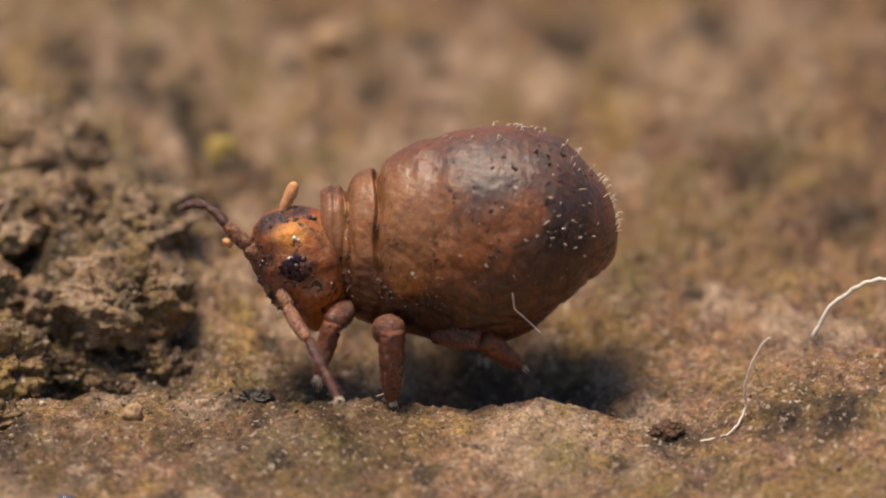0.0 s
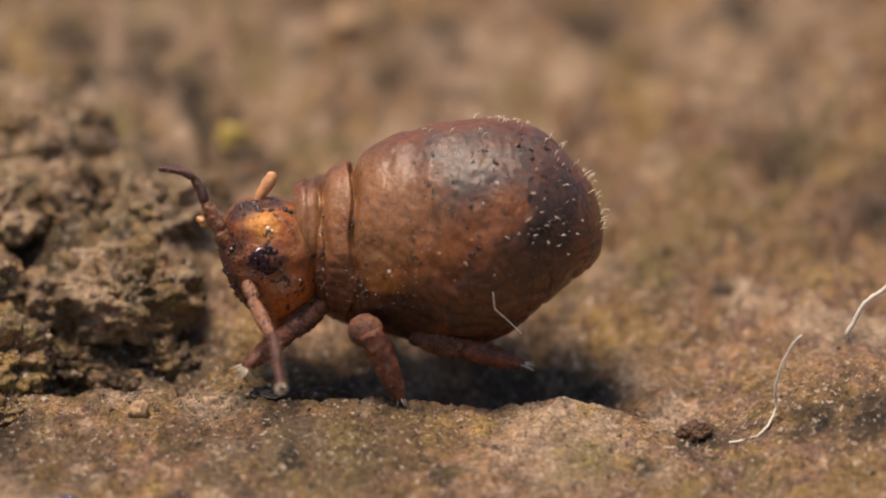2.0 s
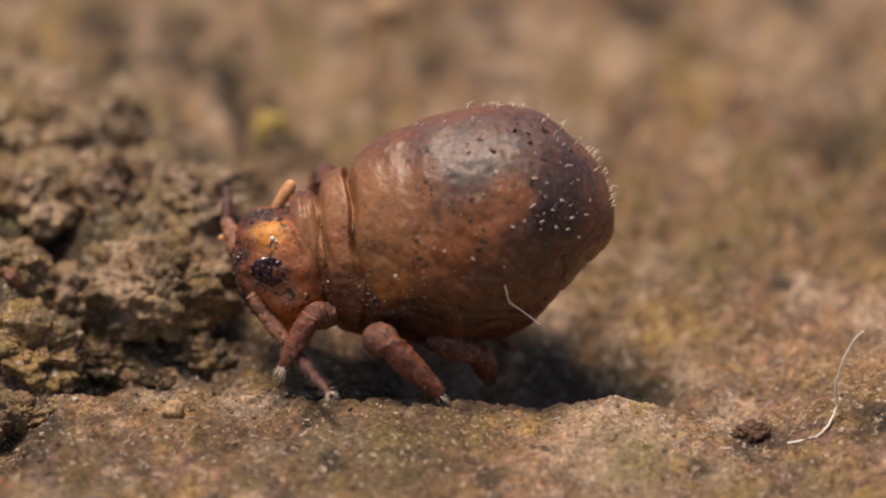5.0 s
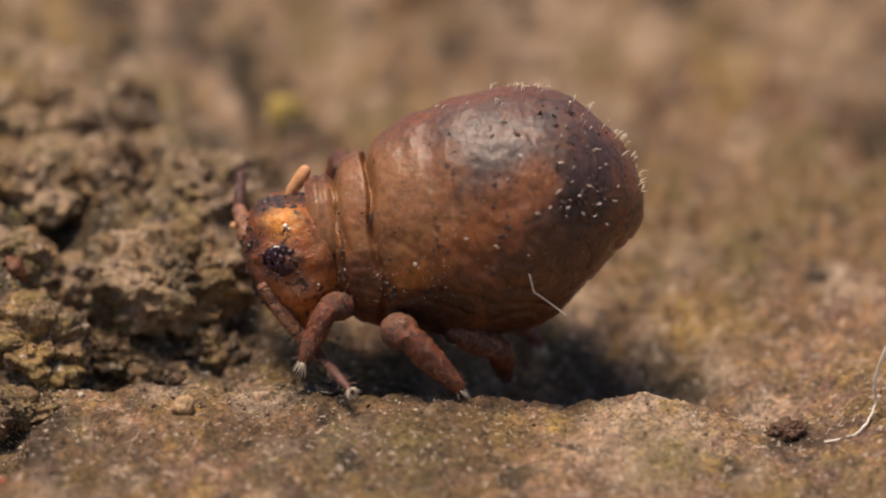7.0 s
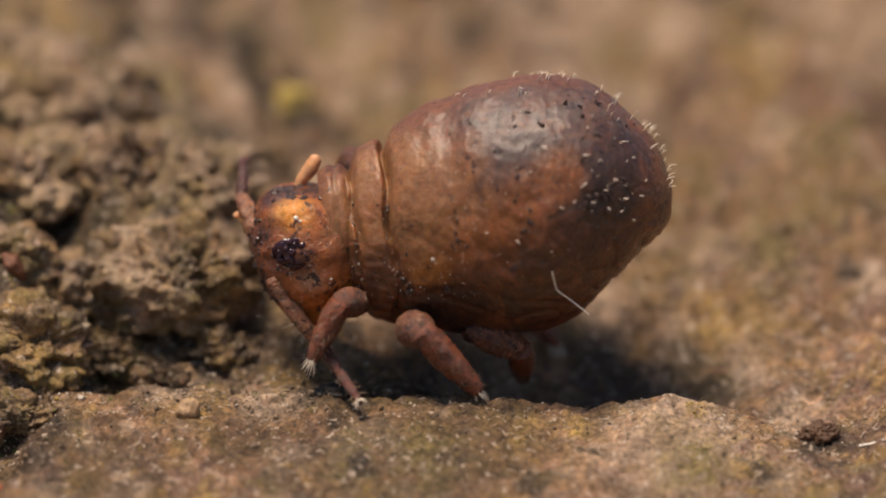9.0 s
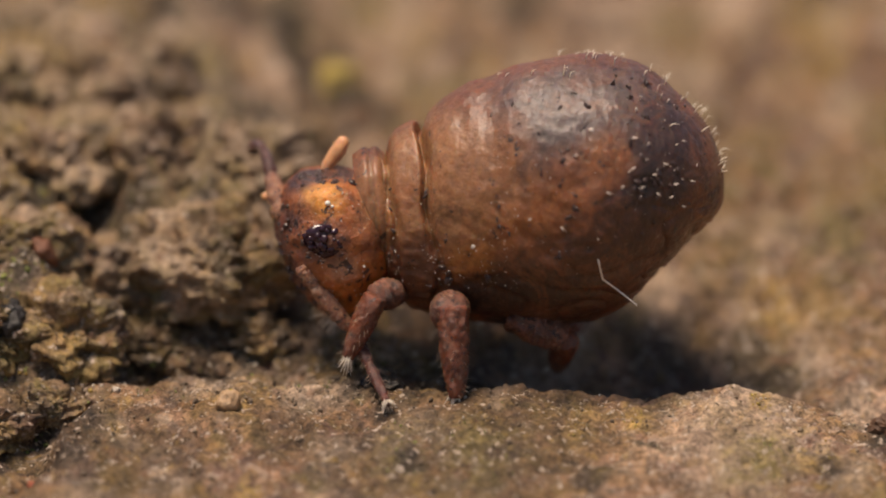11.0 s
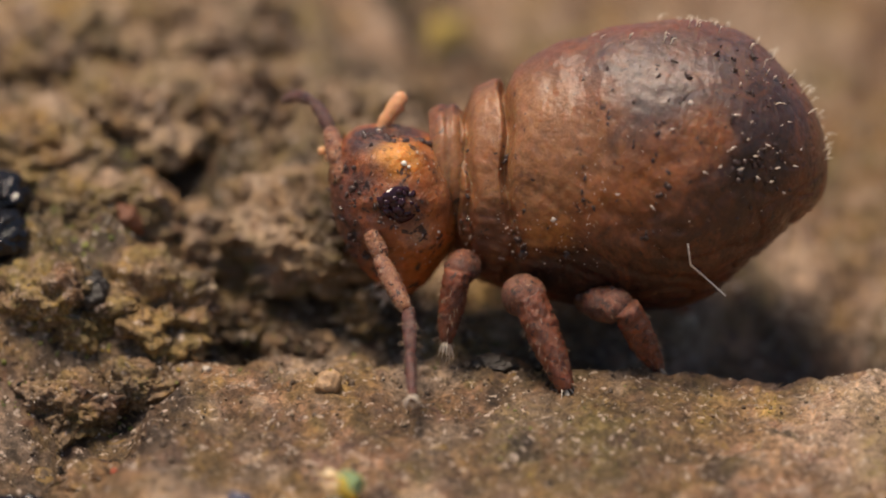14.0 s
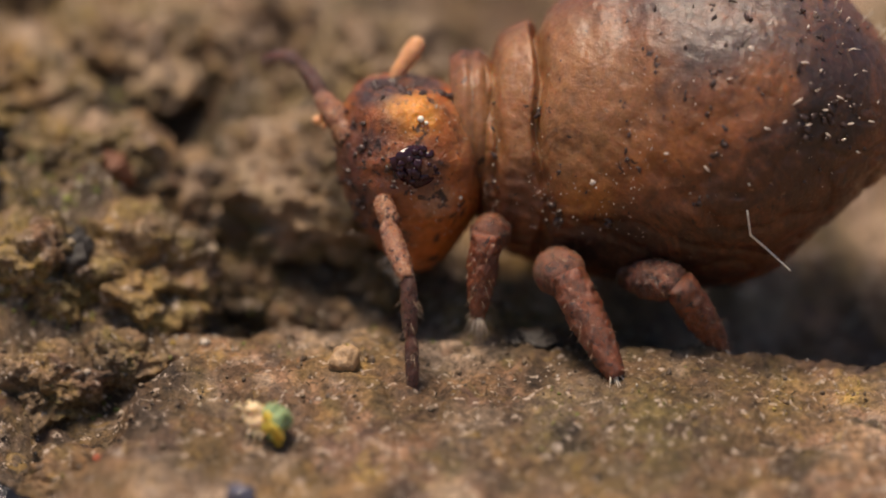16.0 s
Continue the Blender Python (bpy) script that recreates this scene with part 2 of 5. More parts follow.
HEAD = skin_material("head_cuticle", (
    ((-0.18, -0.30, -0.14), 0.12, 0.45, (0.50, 0.15, 0.022), 0.9),
    ((0.0, -0.18, 0.12), 0.08, 0.22, (0.50, 0.24, 0.11), 0.85),
    ((-0.30, -0.20, 0.20), 0.06, 0.15, (0.66, 0.28, 0.035), 0.95),
    ((-0.20, -0.31, -0.12), 0.04, 0.12, (0.42, 0.235, 0.14), 0.80),
    ((-0.04, -0.25, 0.02), 0.04, 0.16, (0.17, 0.058, 0.026), 0.85),
    ((-0.10, -0.24, -0.30), 0.05, 0.22, (0.52, 0.135, 0.012), 0.85),
    ((-0.47, -0.15, -0.08), 0.11, 0.25, (0.125, 0.046, 0.034), 0.90),
    ((-0.42, -0.16, -0.28), 0.10, 0.24, (0.13, 0.045, 0.032), 0.85),
    ((-0.42, -0.20, 0.12), 0.05, 0.13, (0.060, 0.022, 0.018), 0.9),
    ((-0.36, -0.04, 0.27), 0.07, 0.17, (0.035, 0.014, 0.014), 0.97),
    ((-0.20, 0.0, 0.29), 0.06, 0.14, (0.05, 0.02, 0.016), 0.9),
    ((-0.28, -0.29, 0.02), 0.07, 0.15, (0.07, 0.024, 0.018), 0.85),
), (0.40, 0.120, 0.026), (0.19, 0.054, 0.018), 0.60, 0.5, 0.40, 0.45, 0.60, 2.4)
EYE = plain_material("eye_black", (0.030, 0.010, 0.018), 0.13)
LIMB = skin_material("limb_cuticle", (), (0.25, 0.066, 0.020), (0.115, 0.034, 0.015), 0.60, 0.4, 0.32, 0.80, 0.45, 2.2, 2.0)
KNEE = skin_material("scaly_cuticle", (), (0.26, 0.095, 0.048), (0.12, 0.042, 0.024), 0.58, 0.3, 0.32, 0.80, 0.75, 2.4, 2.2)
ANTENNA = skin_material("antenna_cuticle", (), (0.42, 0.190, 0.095), (0.20, 0.072, 0.042), 0.57, 0.3, 0.32, 0.80, 0.95, 2.2, 2.2)
TIP = skin_material("antenna_tip_cuticle", (), (0.155, 0.055, 0.036), (0.070, 0.026, 0.024), 0.58, 0.3, 0.32, 0.80, 0.7, 2.2, 2.2)
FLAKE = plain_material("pale_scale_and_sparkle", (0.62, 0.52, 0.44), 0.15)
HAIR = plain_material("brownish_hair", (0.46, 0.32, 0.22), 0.35)
CRUST = plain_material("dark_crust", (0.062, 0.038, 0.032), 0.28)
STUB = plain_material("orange_stub", (0.66, 0.34, 0.17), 0.4, 0.5)


def amber_material():
    """Yellow skin that pales to cream along the back."""
    m, t, b = material("yellow_cuticle", 0.36)
    at = coords(t)
    high = t.nodes.new("ShaderNodeSeparateXYZ")
    t.links.new(at, high.inputs[0])
    r = t.nodes.new("ShaderNodeMapRange")
    for i, v in enumerate((0.60, 0.76, 0.0, 0.7)):
        r.inputs[i + 1].default_value = v
    t.links.new(high.outputs["Z"], r.inputs[0])
    f = noise_node(t, at, 9.0, 4, 0.6)
    col = mix(t, ramp(t, f, grey(0.4, 0.62)), (0.80, 0.50, 0.09), (0.80, 0.61, 0.22))
    col = mix(t, r.outputs[0], col, (0.78, 0.66, 0.47))
    t.links.new(col, b.inputs["Base Color"])
    b.inputs["Subsurface Weight"].default_value = 0.75
    b.inputs["Subsurface Radius"].default_value = (1.0, 0.7, 0.3)
    b.inputs["Subsurface Scale"].default_value = 0.06 * MM
    bump(t, b, noise_node(t, at, 30.0, 3, 0.6), 0.3, 0.01)
    return m


AMBER = amber_material()
CLEAR = plain_material("pale_limb", (0.80, 0.68, 0.44), 0.25, 0.4, 0.6)
HORN = plain_material("greyish_antenna", (0.90, 0.80, 0.70), 0.3, 0.2, 0.8)

# ---- mesh helpers ----


def link(name, bm, mat, parent=None, label="", smooth=True):
    """One mesh object out of a bmesh built in millimetres."""
    me = bpy.data.meshes.new(name)
    for v in bm.verts:
        v.co *= MM
    bm.normal_update()
    for f in bm.faces:
        f.smooth = smooth
    bm.to_mesh(me)
    bm.free()
    me.materials.append(mat)
    ob = new(name, me)
    if parent:
        ob.parent = parent
    return tagged(ob, label)


part = link


def loft(rings, bm=None, closed=True):
    """Joins rings of equal length; the ends are closed with fans."""
    bm = bm or bmesh.new()
    made = [[bm.verts.new(c) for c in ring] for ring in rings]
    n = len(made[0])
    for a, b in zip(made, made[1:]):
        for i in range(n):
            bm.faces.new((a[i], a[(i + 1) % n], b[(i + 1) % n], b[i]))
    if closed:
        for ring, turn in ((made[0], -1), (made[-1], 1)):
            hub = bm.verts.new(sum((v.co for v in ring), Vector()) / n)
            for i in range(n):
                pair = (ring[i], ring[(i + 1) % n])[::turn]
                bm.faces.new((*pair, hub))
    return bm


def tube(points, radii, sides=10, bm=None, rough=0.0):
    """A tapered round rod along a line of points."""
    points = [Vector(c) for c in points]
    rings = []
    ref = Vector((0.31, 0.87, 0.38)).normalized()
    for i, c in enumerate(points):
        way = (points[min(i + 1, len(points) - 1)] - points[max(i - 1, 0)]).normalized()
        a = way.cross(ref).normalized()
        b = way.cross(a)
        ring = []
        for k in range(sides):
            h = 2 * math.pi * k / sides
            r = radii[i] * (1 + rough * random.uniform(-1, 1))
            ring.append(c + (a * math.cos(h) + b * math.sin(h)) * r)
        rings.append(ring)
    return loft(rings, bm)


def fine(points, radii, step):
    """Cuts a line of points with radii into short even pieces, with rounded joints."""
    points = [Vector(c) for c in points]
    out_c, out_r = [], []
    for i in range(len(points) - 1):
        n = max(2, int((points[i + 1] - points[i]).length / step))
        for k in range(n):
            f = k / n
            out_c.append(points[i].lerp(points[i + 1], f))
            out_r.append(radii[i] + (radii[i + 1] - radii[i]) * f)
    out_c.append(points[-1])
    out_r.append(radii[-1])
    return out_c, out_r


def lump(bm, centre, size, seed, detail=2, rough=0.28):
    """An irregular crumb."""
    made = bmesh.ops.create_icosphere(bm, subdivisions=detail, radius=1.0)["verts"]
    turn = Euler((seed * 1.3, seed * 2.1, seed * 0.7)).to_matrix()
    for v in made:
        c = v.co.copy()
        k = 1 + rough * 1.6 * noise.noise(c * 1.3 + Vector((seed, 0, 0))) + rough * 0.8 * noise.noise(c * 3.1 + Vector((0, seed, 0)))
        v.co = Vector(centre) + turn @ Vector((c.x * size[0], c.y * size[1], c.z * size[2])) * k
    return bm


def rock(size, seed, detail=5, ragged=0.85):
    """A crumbly clod with hollows and grains at three scales."""
    bm = bmesh.new()
    shift = Vector((seed * 3.7, seed * 1.9, -seed * 2.3))
    for v in bmesh.ops.create_icosphere(bm, subdivisions=detail, radius=1.0)["verts"]:
        c = v.co.copy()
        k = 1 + ragged * (0.40 * noise.noise(c * 1.1 + shift) + 0.26 * noise.noise(c * 2.6 + shift) + 0.18 * noise.noise(c * 5.3 + shift) + 0.10 * noise.noise(c * 10.5 + shift) + 0.06 * noise.noise(c * 21.0 + shift) + 0.03 * noise.noise(c * 43.0 + shift))
        v.co = Vector((c.x * size[0], c.y * size[1], c.z * size[2])) * k
    return bm


# ---- ground ----


def hash_grid(ix, iy, seed):
    h = (ix.astype(np.int64) * 374761393 + iy.astype(np.int64) * 668265263 + seed * 1442695041) & 0x7FFFFFFF
    h = ((h ^ (h >> 13)) * 1274126177) & 0x7FFFFFFF
    h = ((h ^ (h >> 16)) * 668265263) & 0x7FFFFFFF
    return (h ^ (h >> 15)) / 0x7FFFFFFF


def value_noise(x, y, seed):
    ix, iy = np.floor(x), np.floor(y)
    fx, fy = x - ix, y - iy
    fx, fy = fx * fx * (3 - 2 * fx), fy * fy * (3 - 2 * fy)
    a, b = hash_grid(ix, iy, seed), hash_grid(ix + 1, iy, seed)
    c, d = hash_grid(ix, iy + 1, seed), hash_grid(ix + 1, iy + 1, seed)
    return (a + (b - a) * fx) * (1 - fy) + (c + (d - c) * fx) * fy - 0.5


def layers(x, y, size, octaves, seed, gain=0.55):
    total, amp = 0.0, 1.0
    for k in range(octaves):
        total = total + amp * value_noise(x / size + 7.3 * k, y / size - 3.1 * k, seed + k)
        size, amp = size / 2.03, amp * gain
    return total


def cells(x, y, size, seed):
    """Rounded grains: height of the nearest of scattered domes."""
    x, y = x / size, y / size
    ix, iy = np.floor(x), np.floor(y)
    best = np.full(np.shape(x), 9.0)
    for dx in (-1, 0, 1):
        for dy in (-1, 0, 1):
            jx, jy = ix + dx, iy + dy
            px, py = jx + hash_grid(jx, jy, seed), jy + hash_grid(jx, jy, seed + 5)
            best = np.minimum(best, ((x - px) ** 2 + (y - py) ** 2) * (0.7 + hash_grid(jx, jy, seed + 9)))
    return np.sqrt(np.maximum(0.0, 1 - best * 1.6))


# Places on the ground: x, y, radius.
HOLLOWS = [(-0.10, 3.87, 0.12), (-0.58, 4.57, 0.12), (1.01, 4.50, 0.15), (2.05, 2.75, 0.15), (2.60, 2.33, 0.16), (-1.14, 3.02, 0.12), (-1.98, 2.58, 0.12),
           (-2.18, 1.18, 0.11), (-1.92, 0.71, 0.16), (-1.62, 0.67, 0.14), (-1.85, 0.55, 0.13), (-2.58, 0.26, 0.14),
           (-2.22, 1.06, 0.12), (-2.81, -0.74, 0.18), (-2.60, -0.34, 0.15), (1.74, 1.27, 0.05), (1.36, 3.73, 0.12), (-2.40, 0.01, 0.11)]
# humus, and shade put into clefts and under the springtail; hollows darken too
HUMUS_AND_SHADE_AT = [(-2.65, 0.01, 0.14), (-2.57, -0.21, 0.13), (-2.70, 0.32, 0.10), (-2.47, 0.93, 0.13), (-2.15, 1.06, 0.12), (-1.62, 0.67, 0.24), (-1.43, 0.59, 0.19), (-1.82, 0.59, 0.16), (-1.53, 0.80, 0.15), (-1.30, 0.64, 0.15), (-1.89, 0.63, 0.19), (-0.33, 0.21, 0.26), (-0.65, 0.14, 0.16), (-0.88, 0.08, 0.10), (-2.47, -0.49, 0.23), (-2.70, -0.79, 0.19), (-2.21, -0.24, 0.15), (-2.63, -0.01, 0.18), (-1.79, 0.57, 0.23), (-1.49, 0.63, 0.16), (1.58, -0.16, 0.11), (2.27, -0.24, 0.11), (0.52, 0.43, 0.29), (0.13, 0.22, 0.16), (0.91, 0.43, 0.23), (-2.84, 0.72, 0.19), (-2.27, -0.49, 0.11), (-1.36, 0.78, 0.13),
            (0.23, 3.52, 0.10), (-2.21, 0.58, 0.11), (-1.79, 0.42, 0.10)]
YELLOW_AT = [(-1.02, 2.75, 0.08), (-2.24, 3.36, 0.13), (-2.56, 2.02, 0.12), (-2.44, 1.85, 0.10), (1.27, 3.45, 0.13), (0.39, -0.21, 0.06), (1.23, -0.45, 0.08), (-1.42, -0.75, 0.07),
             (-0.65, -0.79, 0.06), (-1.49, -0.11, 0.05), (0.97, -0.10, 0.05), (0.13, -0.34, 0.07), (-0.91, 0.98, 0.08), (0.65, 0.08, 0.05), (2.31, 2.61, 0.10), (-0.33, 3.24, 0.08)]
# algae; the last two put the springtail's shade into the ledge's colour
GREEN_AT = [(-2.47, 0.79, 0.19), (-2.18, 0.69, 0.16), (-1.69, 1.01, 0.13), (-2.70, 0.36, 0.11), (-2.58, 0.59, 0.13), (-2.73, 0.46, 0.11), (-2.08, 0.91, 0.09), (-1.92, 1.11, 0.13), (-1.46, 1.43, 0.10), (1.62, 2.61, 0.11), (2.27, 2.61, 0.16),
            (-1.53, 1.23, 0.10), (1.33, 1.31, 0.14), (0.97, -0.49, 0.19), (-0.45, 2.82, 0.16), (-2.37, 0.87, 0.13), (1.56, 1.83, 0.13), (-0.33, -0.49, 0.19), (-0.71, -0.49, 0.16)]
# pale patches; the first ones also lighten far ground that gets little light
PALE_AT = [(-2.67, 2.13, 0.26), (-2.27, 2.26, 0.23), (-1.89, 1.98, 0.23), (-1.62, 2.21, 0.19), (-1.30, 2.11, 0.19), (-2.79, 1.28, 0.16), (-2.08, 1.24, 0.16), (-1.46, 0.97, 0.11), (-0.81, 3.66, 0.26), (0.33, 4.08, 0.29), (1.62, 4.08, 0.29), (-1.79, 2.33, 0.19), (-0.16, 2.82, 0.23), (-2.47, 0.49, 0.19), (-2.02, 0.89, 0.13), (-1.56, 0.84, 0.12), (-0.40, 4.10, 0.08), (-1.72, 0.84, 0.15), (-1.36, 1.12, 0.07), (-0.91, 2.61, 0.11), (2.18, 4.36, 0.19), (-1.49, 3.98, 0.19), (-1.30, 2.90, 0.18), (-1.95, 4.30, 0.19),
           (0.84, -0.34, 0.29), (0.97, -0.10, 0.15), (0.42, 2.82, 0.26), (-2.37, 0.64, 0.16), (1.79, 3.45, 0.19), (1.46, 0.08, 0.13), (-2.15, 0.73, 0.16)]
MOUNDS = [(1.33, 1.22, 0.16, 0.07), (-1.62, 1.00, 0.30, 0.13), (-1.95, 1.10, 0.24, 0.09), (-2.32, 0.50, 0.22, 0.07), (-2.74, 0.44, 0.20, 0.07), (-2.55, 1.35, 0.30, 0.10),
          (-1.79, 0.80, 0.45, 0.06), (-2.40, 0.67, 0.42, 0.08), (-1.43, 1.32, 0.45, 0.12), (-2.83, 0.32, 0.4, 0.16), (-0.91, 2.58, 0.30, 0.12),
          (2.60, 0.43, 0.7, 0.10), (1.92, 0.43, 0.5, 0.05), (-2.21, 2.33, 0.5, 0.2), (-2.57, 1.99, 0.4, 0.16), (2.44, 3.66, 0.8, 0.16)]
EDGE_X = [(c[0], c[1] / math.cos(TILT)) for c in ((-4.225, -0.065), (-2.470, -0.065), (-1.300, -0.071), (-0.910, -0.045), (-0.325, -0.033), (0.195, -0.065), (0.487, -0.081), (0.666, -0.039), (0.780, -0.006), (0.975, -0.039),
                                                 (1.235, -0.117), (1.560, -0.208), (1.950, -0.117), (2.275, 0.000), (2.821, 0.201), (3.900, 0.331))]
PIT_X = [(c[0], d) for c, d in (((-4.225, 2.281), 0.0), ((-0.975, 2.281), 0.04), ((-0.715, 2.281), 0.10), ((-0.325, 2.281), 0.24), ((0.000, 2.281), 0.36), ((0.650, 2.281), 0.42), ((1.008, 2.281), 0.32), ((1.365, 2.281), 0.15), ((2.275, 2.281), 0.12), ((4.875, 2.281), 0.05))]


TROUGH_X = [-2.470, -2.210, -1.235, -0.975]


def ease(f):
    f = np.clip(f, 0, 1)
    return f * f * (3 - 2 * f)


def bell(d):
    return np.exp(-d * d)


def bank_height(x, y):
    """A crumbly bank that climbs behind a trough, and stands nearer at its far end."""
    end = ease((-2.05 - x) / 0.35)
    return 0.40 * ease((-0.82 - x) / 0.85) * ease((y - 0.38 + 0.42 * end) / 1.25) * (1 - ease((y - 2.6) / 2.5))


def ground_height(x, y):
    x, y = np.asarray(x, float), np.asarray(y, float)
    yy = y + 0.06 * layers(x, y, 0.5, 3, 40)
    z = np.where(y < 0, 0.40 * y, 0.2125 * np.minimum(y, 9.0) + 0.05 * np.maximum(0, y - 9.0) * np.exp(-np.maximum(0, y - 9) / 30))
    z = np.where(y < -4, -1.60 + 0.03 * np.maximum(y + 4, -300), z)
    edge = np.interp(x, [c[0] for c in EDGE_X], [c[1] for c in EDGE_X])
    near = np.where(yy < 0, np.exp(np.minimum(yy, 0) / 0.55), np.exp(-np.maximum(yy, 0) / 0.35))
    z = z + edge * near
    pit = np.interp(x, [c[0] for c in PIT_X], [c[1] for c in PIT_X])
    z = z - 0.16 * np.interp(x, TROUGH_X, (0, 1, 1, 0)) * ease((y - 0.05) / 0.3) * (1 - ease((y - 0.45) / 0.5))
    z = z + bank_height(x + 0.10 * layers(x, y, 0.5, 3, 44), y + 0.10 * layers(x, y, 0.4, 3, 48))
    # a cleft between the ledge and the near foot of the bank
    brink = -2.08 + 0.50 * y + 0.16 * layers(x, y, 0.3, 3, 58)
    z = z - 0.17 * ease((brink - x) / 0.20) * (1 - ease((y + 0.12) / 0.3)) * ease((y + 2.5) / 1.0)
    step = np.clip(yy / 0.12, 0, 1)
    z = z - pit * step * step * (3 - 2 * step) * np.exp(-np.maximum(0, yy - 0.55) ** 2 / 0.22)
    for cx, cy, r, h in MOUNDS:
        z = z + h * bell(np.hypot(x - cx, y - cy) / r)
    for cx, cy, r in HOLLOWS:
        z = z - 0.9 * r * bell(np.hypot(x - cx, (y - cy) * 0.6) / (1.1 * r))
    far = np.clip((y - 0.6) / 1.2, 0, 1)
    left = np.clip((-1.0 - x) / 0.5, 0, 1) * np.clip((y - 0.1) / 0.5, 0, 1)
    wild = np.maximum(far, left)
    steep = ease((-0.95 - x) / 0.5) * ease((y - 0.05) / 0.4) * (1 - ease((y - 2.2) / 1.0))
    wild = wild * (1 - 0.5 * steep)
    z = z + (0.035 + 0.17 * wild) * layers(x, y, 0.75, 3, 3) + (0.034 + 0.10 * wild) * layers(x, y, 0.24, 4, 11, 0.62)
    wx, wy = x + 0.14 * layers(x, y, 0.3, 3, 81), y + 0.14 * layers(x, y, 0.3, 3, 85)
    z = z + steep * (0.06 * cells(wx, wy, 0.46, 61) + 0.03 * cells(wx, wy, 0.21, 65) + 0.02 * cells(wx, wy, 0.10, 69) - 0.06)
    crack = 1 - np.abs(layers(x, y, 0.42, 3, 71)) * 4.0
    z = z - (0.012 + 0.06 * wild) * np.clip(crack, 0, 1) ** 3
    crack = 1 - np.abs(layers(x, y, 0.16, 2, 77)) * 4.0
    z = z - (0.018 + 0.03 * wild) * np.clip(crack, 0, 1) ** 3
    z = z + (0.012 + 0.055 * wild) * cells(x + 0.03 * layers(x, y, 0.08, 2, 91), y, 0.16, 21) + (0.009 + 0.016 * wild) * cells(x, y, 0.062, 27) + 0.014 * layers(x, y, 0.036, 2, 31)
    return z


def spaced(start, stop, step, reach, grow):
    """Grid lines: even in the middle, wider and wider outside."""
    line = list(np.arange(start, stop, step))
    for sign in (-1, 1):
        at, gap = (start if sign < 0 else stop), step
        while abs(at) < reach:
            gap *= grow
            at += sign * gap
            line.append(at)
    return np.array(sorted(line))


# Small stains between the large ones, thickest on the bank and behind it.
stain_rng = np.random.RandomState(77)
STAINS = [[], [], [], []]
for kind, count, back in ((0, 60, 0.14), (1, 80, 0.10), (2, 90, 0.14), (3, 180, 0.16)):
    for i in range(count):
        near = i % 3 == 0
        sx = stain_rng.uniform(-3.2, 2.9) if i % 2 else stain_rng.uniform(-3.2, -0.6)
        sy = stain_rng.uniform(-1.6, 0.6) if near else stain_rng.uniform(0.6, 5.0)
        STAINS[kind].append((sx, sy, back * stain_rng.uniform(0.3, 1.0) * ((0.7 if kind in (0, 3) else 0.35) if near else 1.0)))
# first row puts the springtail's shade into the ledge's colour, second darkens soil
SHADE_AND_SOIL_AT = [(-0.19, -0.34, 0.26), (-0.45, -0.34, 0.26), (-0.65, -0.67, 0.29), (0.00, -0.52, 0.19), (-0.91, -0.45, 0.23), (-1.20, -0.34, 0.16), (0.19, -0.34, 0.12), (-1.79, -0.49, 0.16), (-0.33, -0.14, 0.19), (-0.19, -0.75, 0.19),
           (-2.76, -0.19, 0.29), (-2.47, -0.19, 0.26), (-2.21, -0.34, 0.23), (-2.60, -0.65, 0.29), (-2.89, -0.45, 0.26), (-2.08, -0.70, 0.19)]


def masks(xs, ys):
    """Four tints for each point of the grid: dark (humus, shade), yellow, green, pale."""
    gx, gy = np.meshgrid(xs, ys)
    wob = 1 + 0.9 * layers(gx, gy, 0.22, 4, 55, 0.7)
    out = np.zeros((len(ys), len(xs), 4), np.float32)
    # pale clay over the bank, lightened to make up for weak light, and algae
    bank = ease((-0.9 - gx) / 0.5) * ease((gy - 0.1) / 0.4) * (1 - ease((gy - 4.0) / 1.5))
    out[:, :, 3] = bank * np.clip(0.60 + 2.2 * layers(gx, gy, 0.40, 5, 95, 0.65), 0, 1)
    out[:, :, 2] = bank * np.clip(0.22 + 2.0 * layers(gx, gy, 0.45, 5, 99, 0.65), 0, 0.8)
    out[:, :, 0] = bank * np.clip(-0.40 + 2.4 * layers(gx, gy, 0.32, 5, 103, 0.65), 0, 0.8)
    kinds = [(k, 1.0, p + STAINS[k]) for k, p in enumerate((HOLLOWS + HUMUS_AND_SHADE_AT, YELLOW_AT, GREEN_AT, PALE_AT))]
    for k, weight, places in kinds + [(0, 0.62, SHADE_AND_SOIL_AT)]:
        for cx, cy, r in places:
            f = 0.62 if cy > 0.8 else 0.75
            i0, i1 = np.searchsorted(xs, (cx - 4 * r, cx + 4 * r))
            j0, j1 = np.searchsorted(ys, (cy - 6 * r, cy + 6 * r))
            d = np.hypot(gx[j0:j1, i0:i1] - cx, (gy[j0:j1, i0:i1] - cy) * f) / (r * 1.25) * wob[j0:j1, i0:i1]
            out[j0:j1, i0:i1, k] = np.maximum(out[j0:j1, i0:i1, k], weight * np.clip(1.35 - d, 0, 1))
    return out


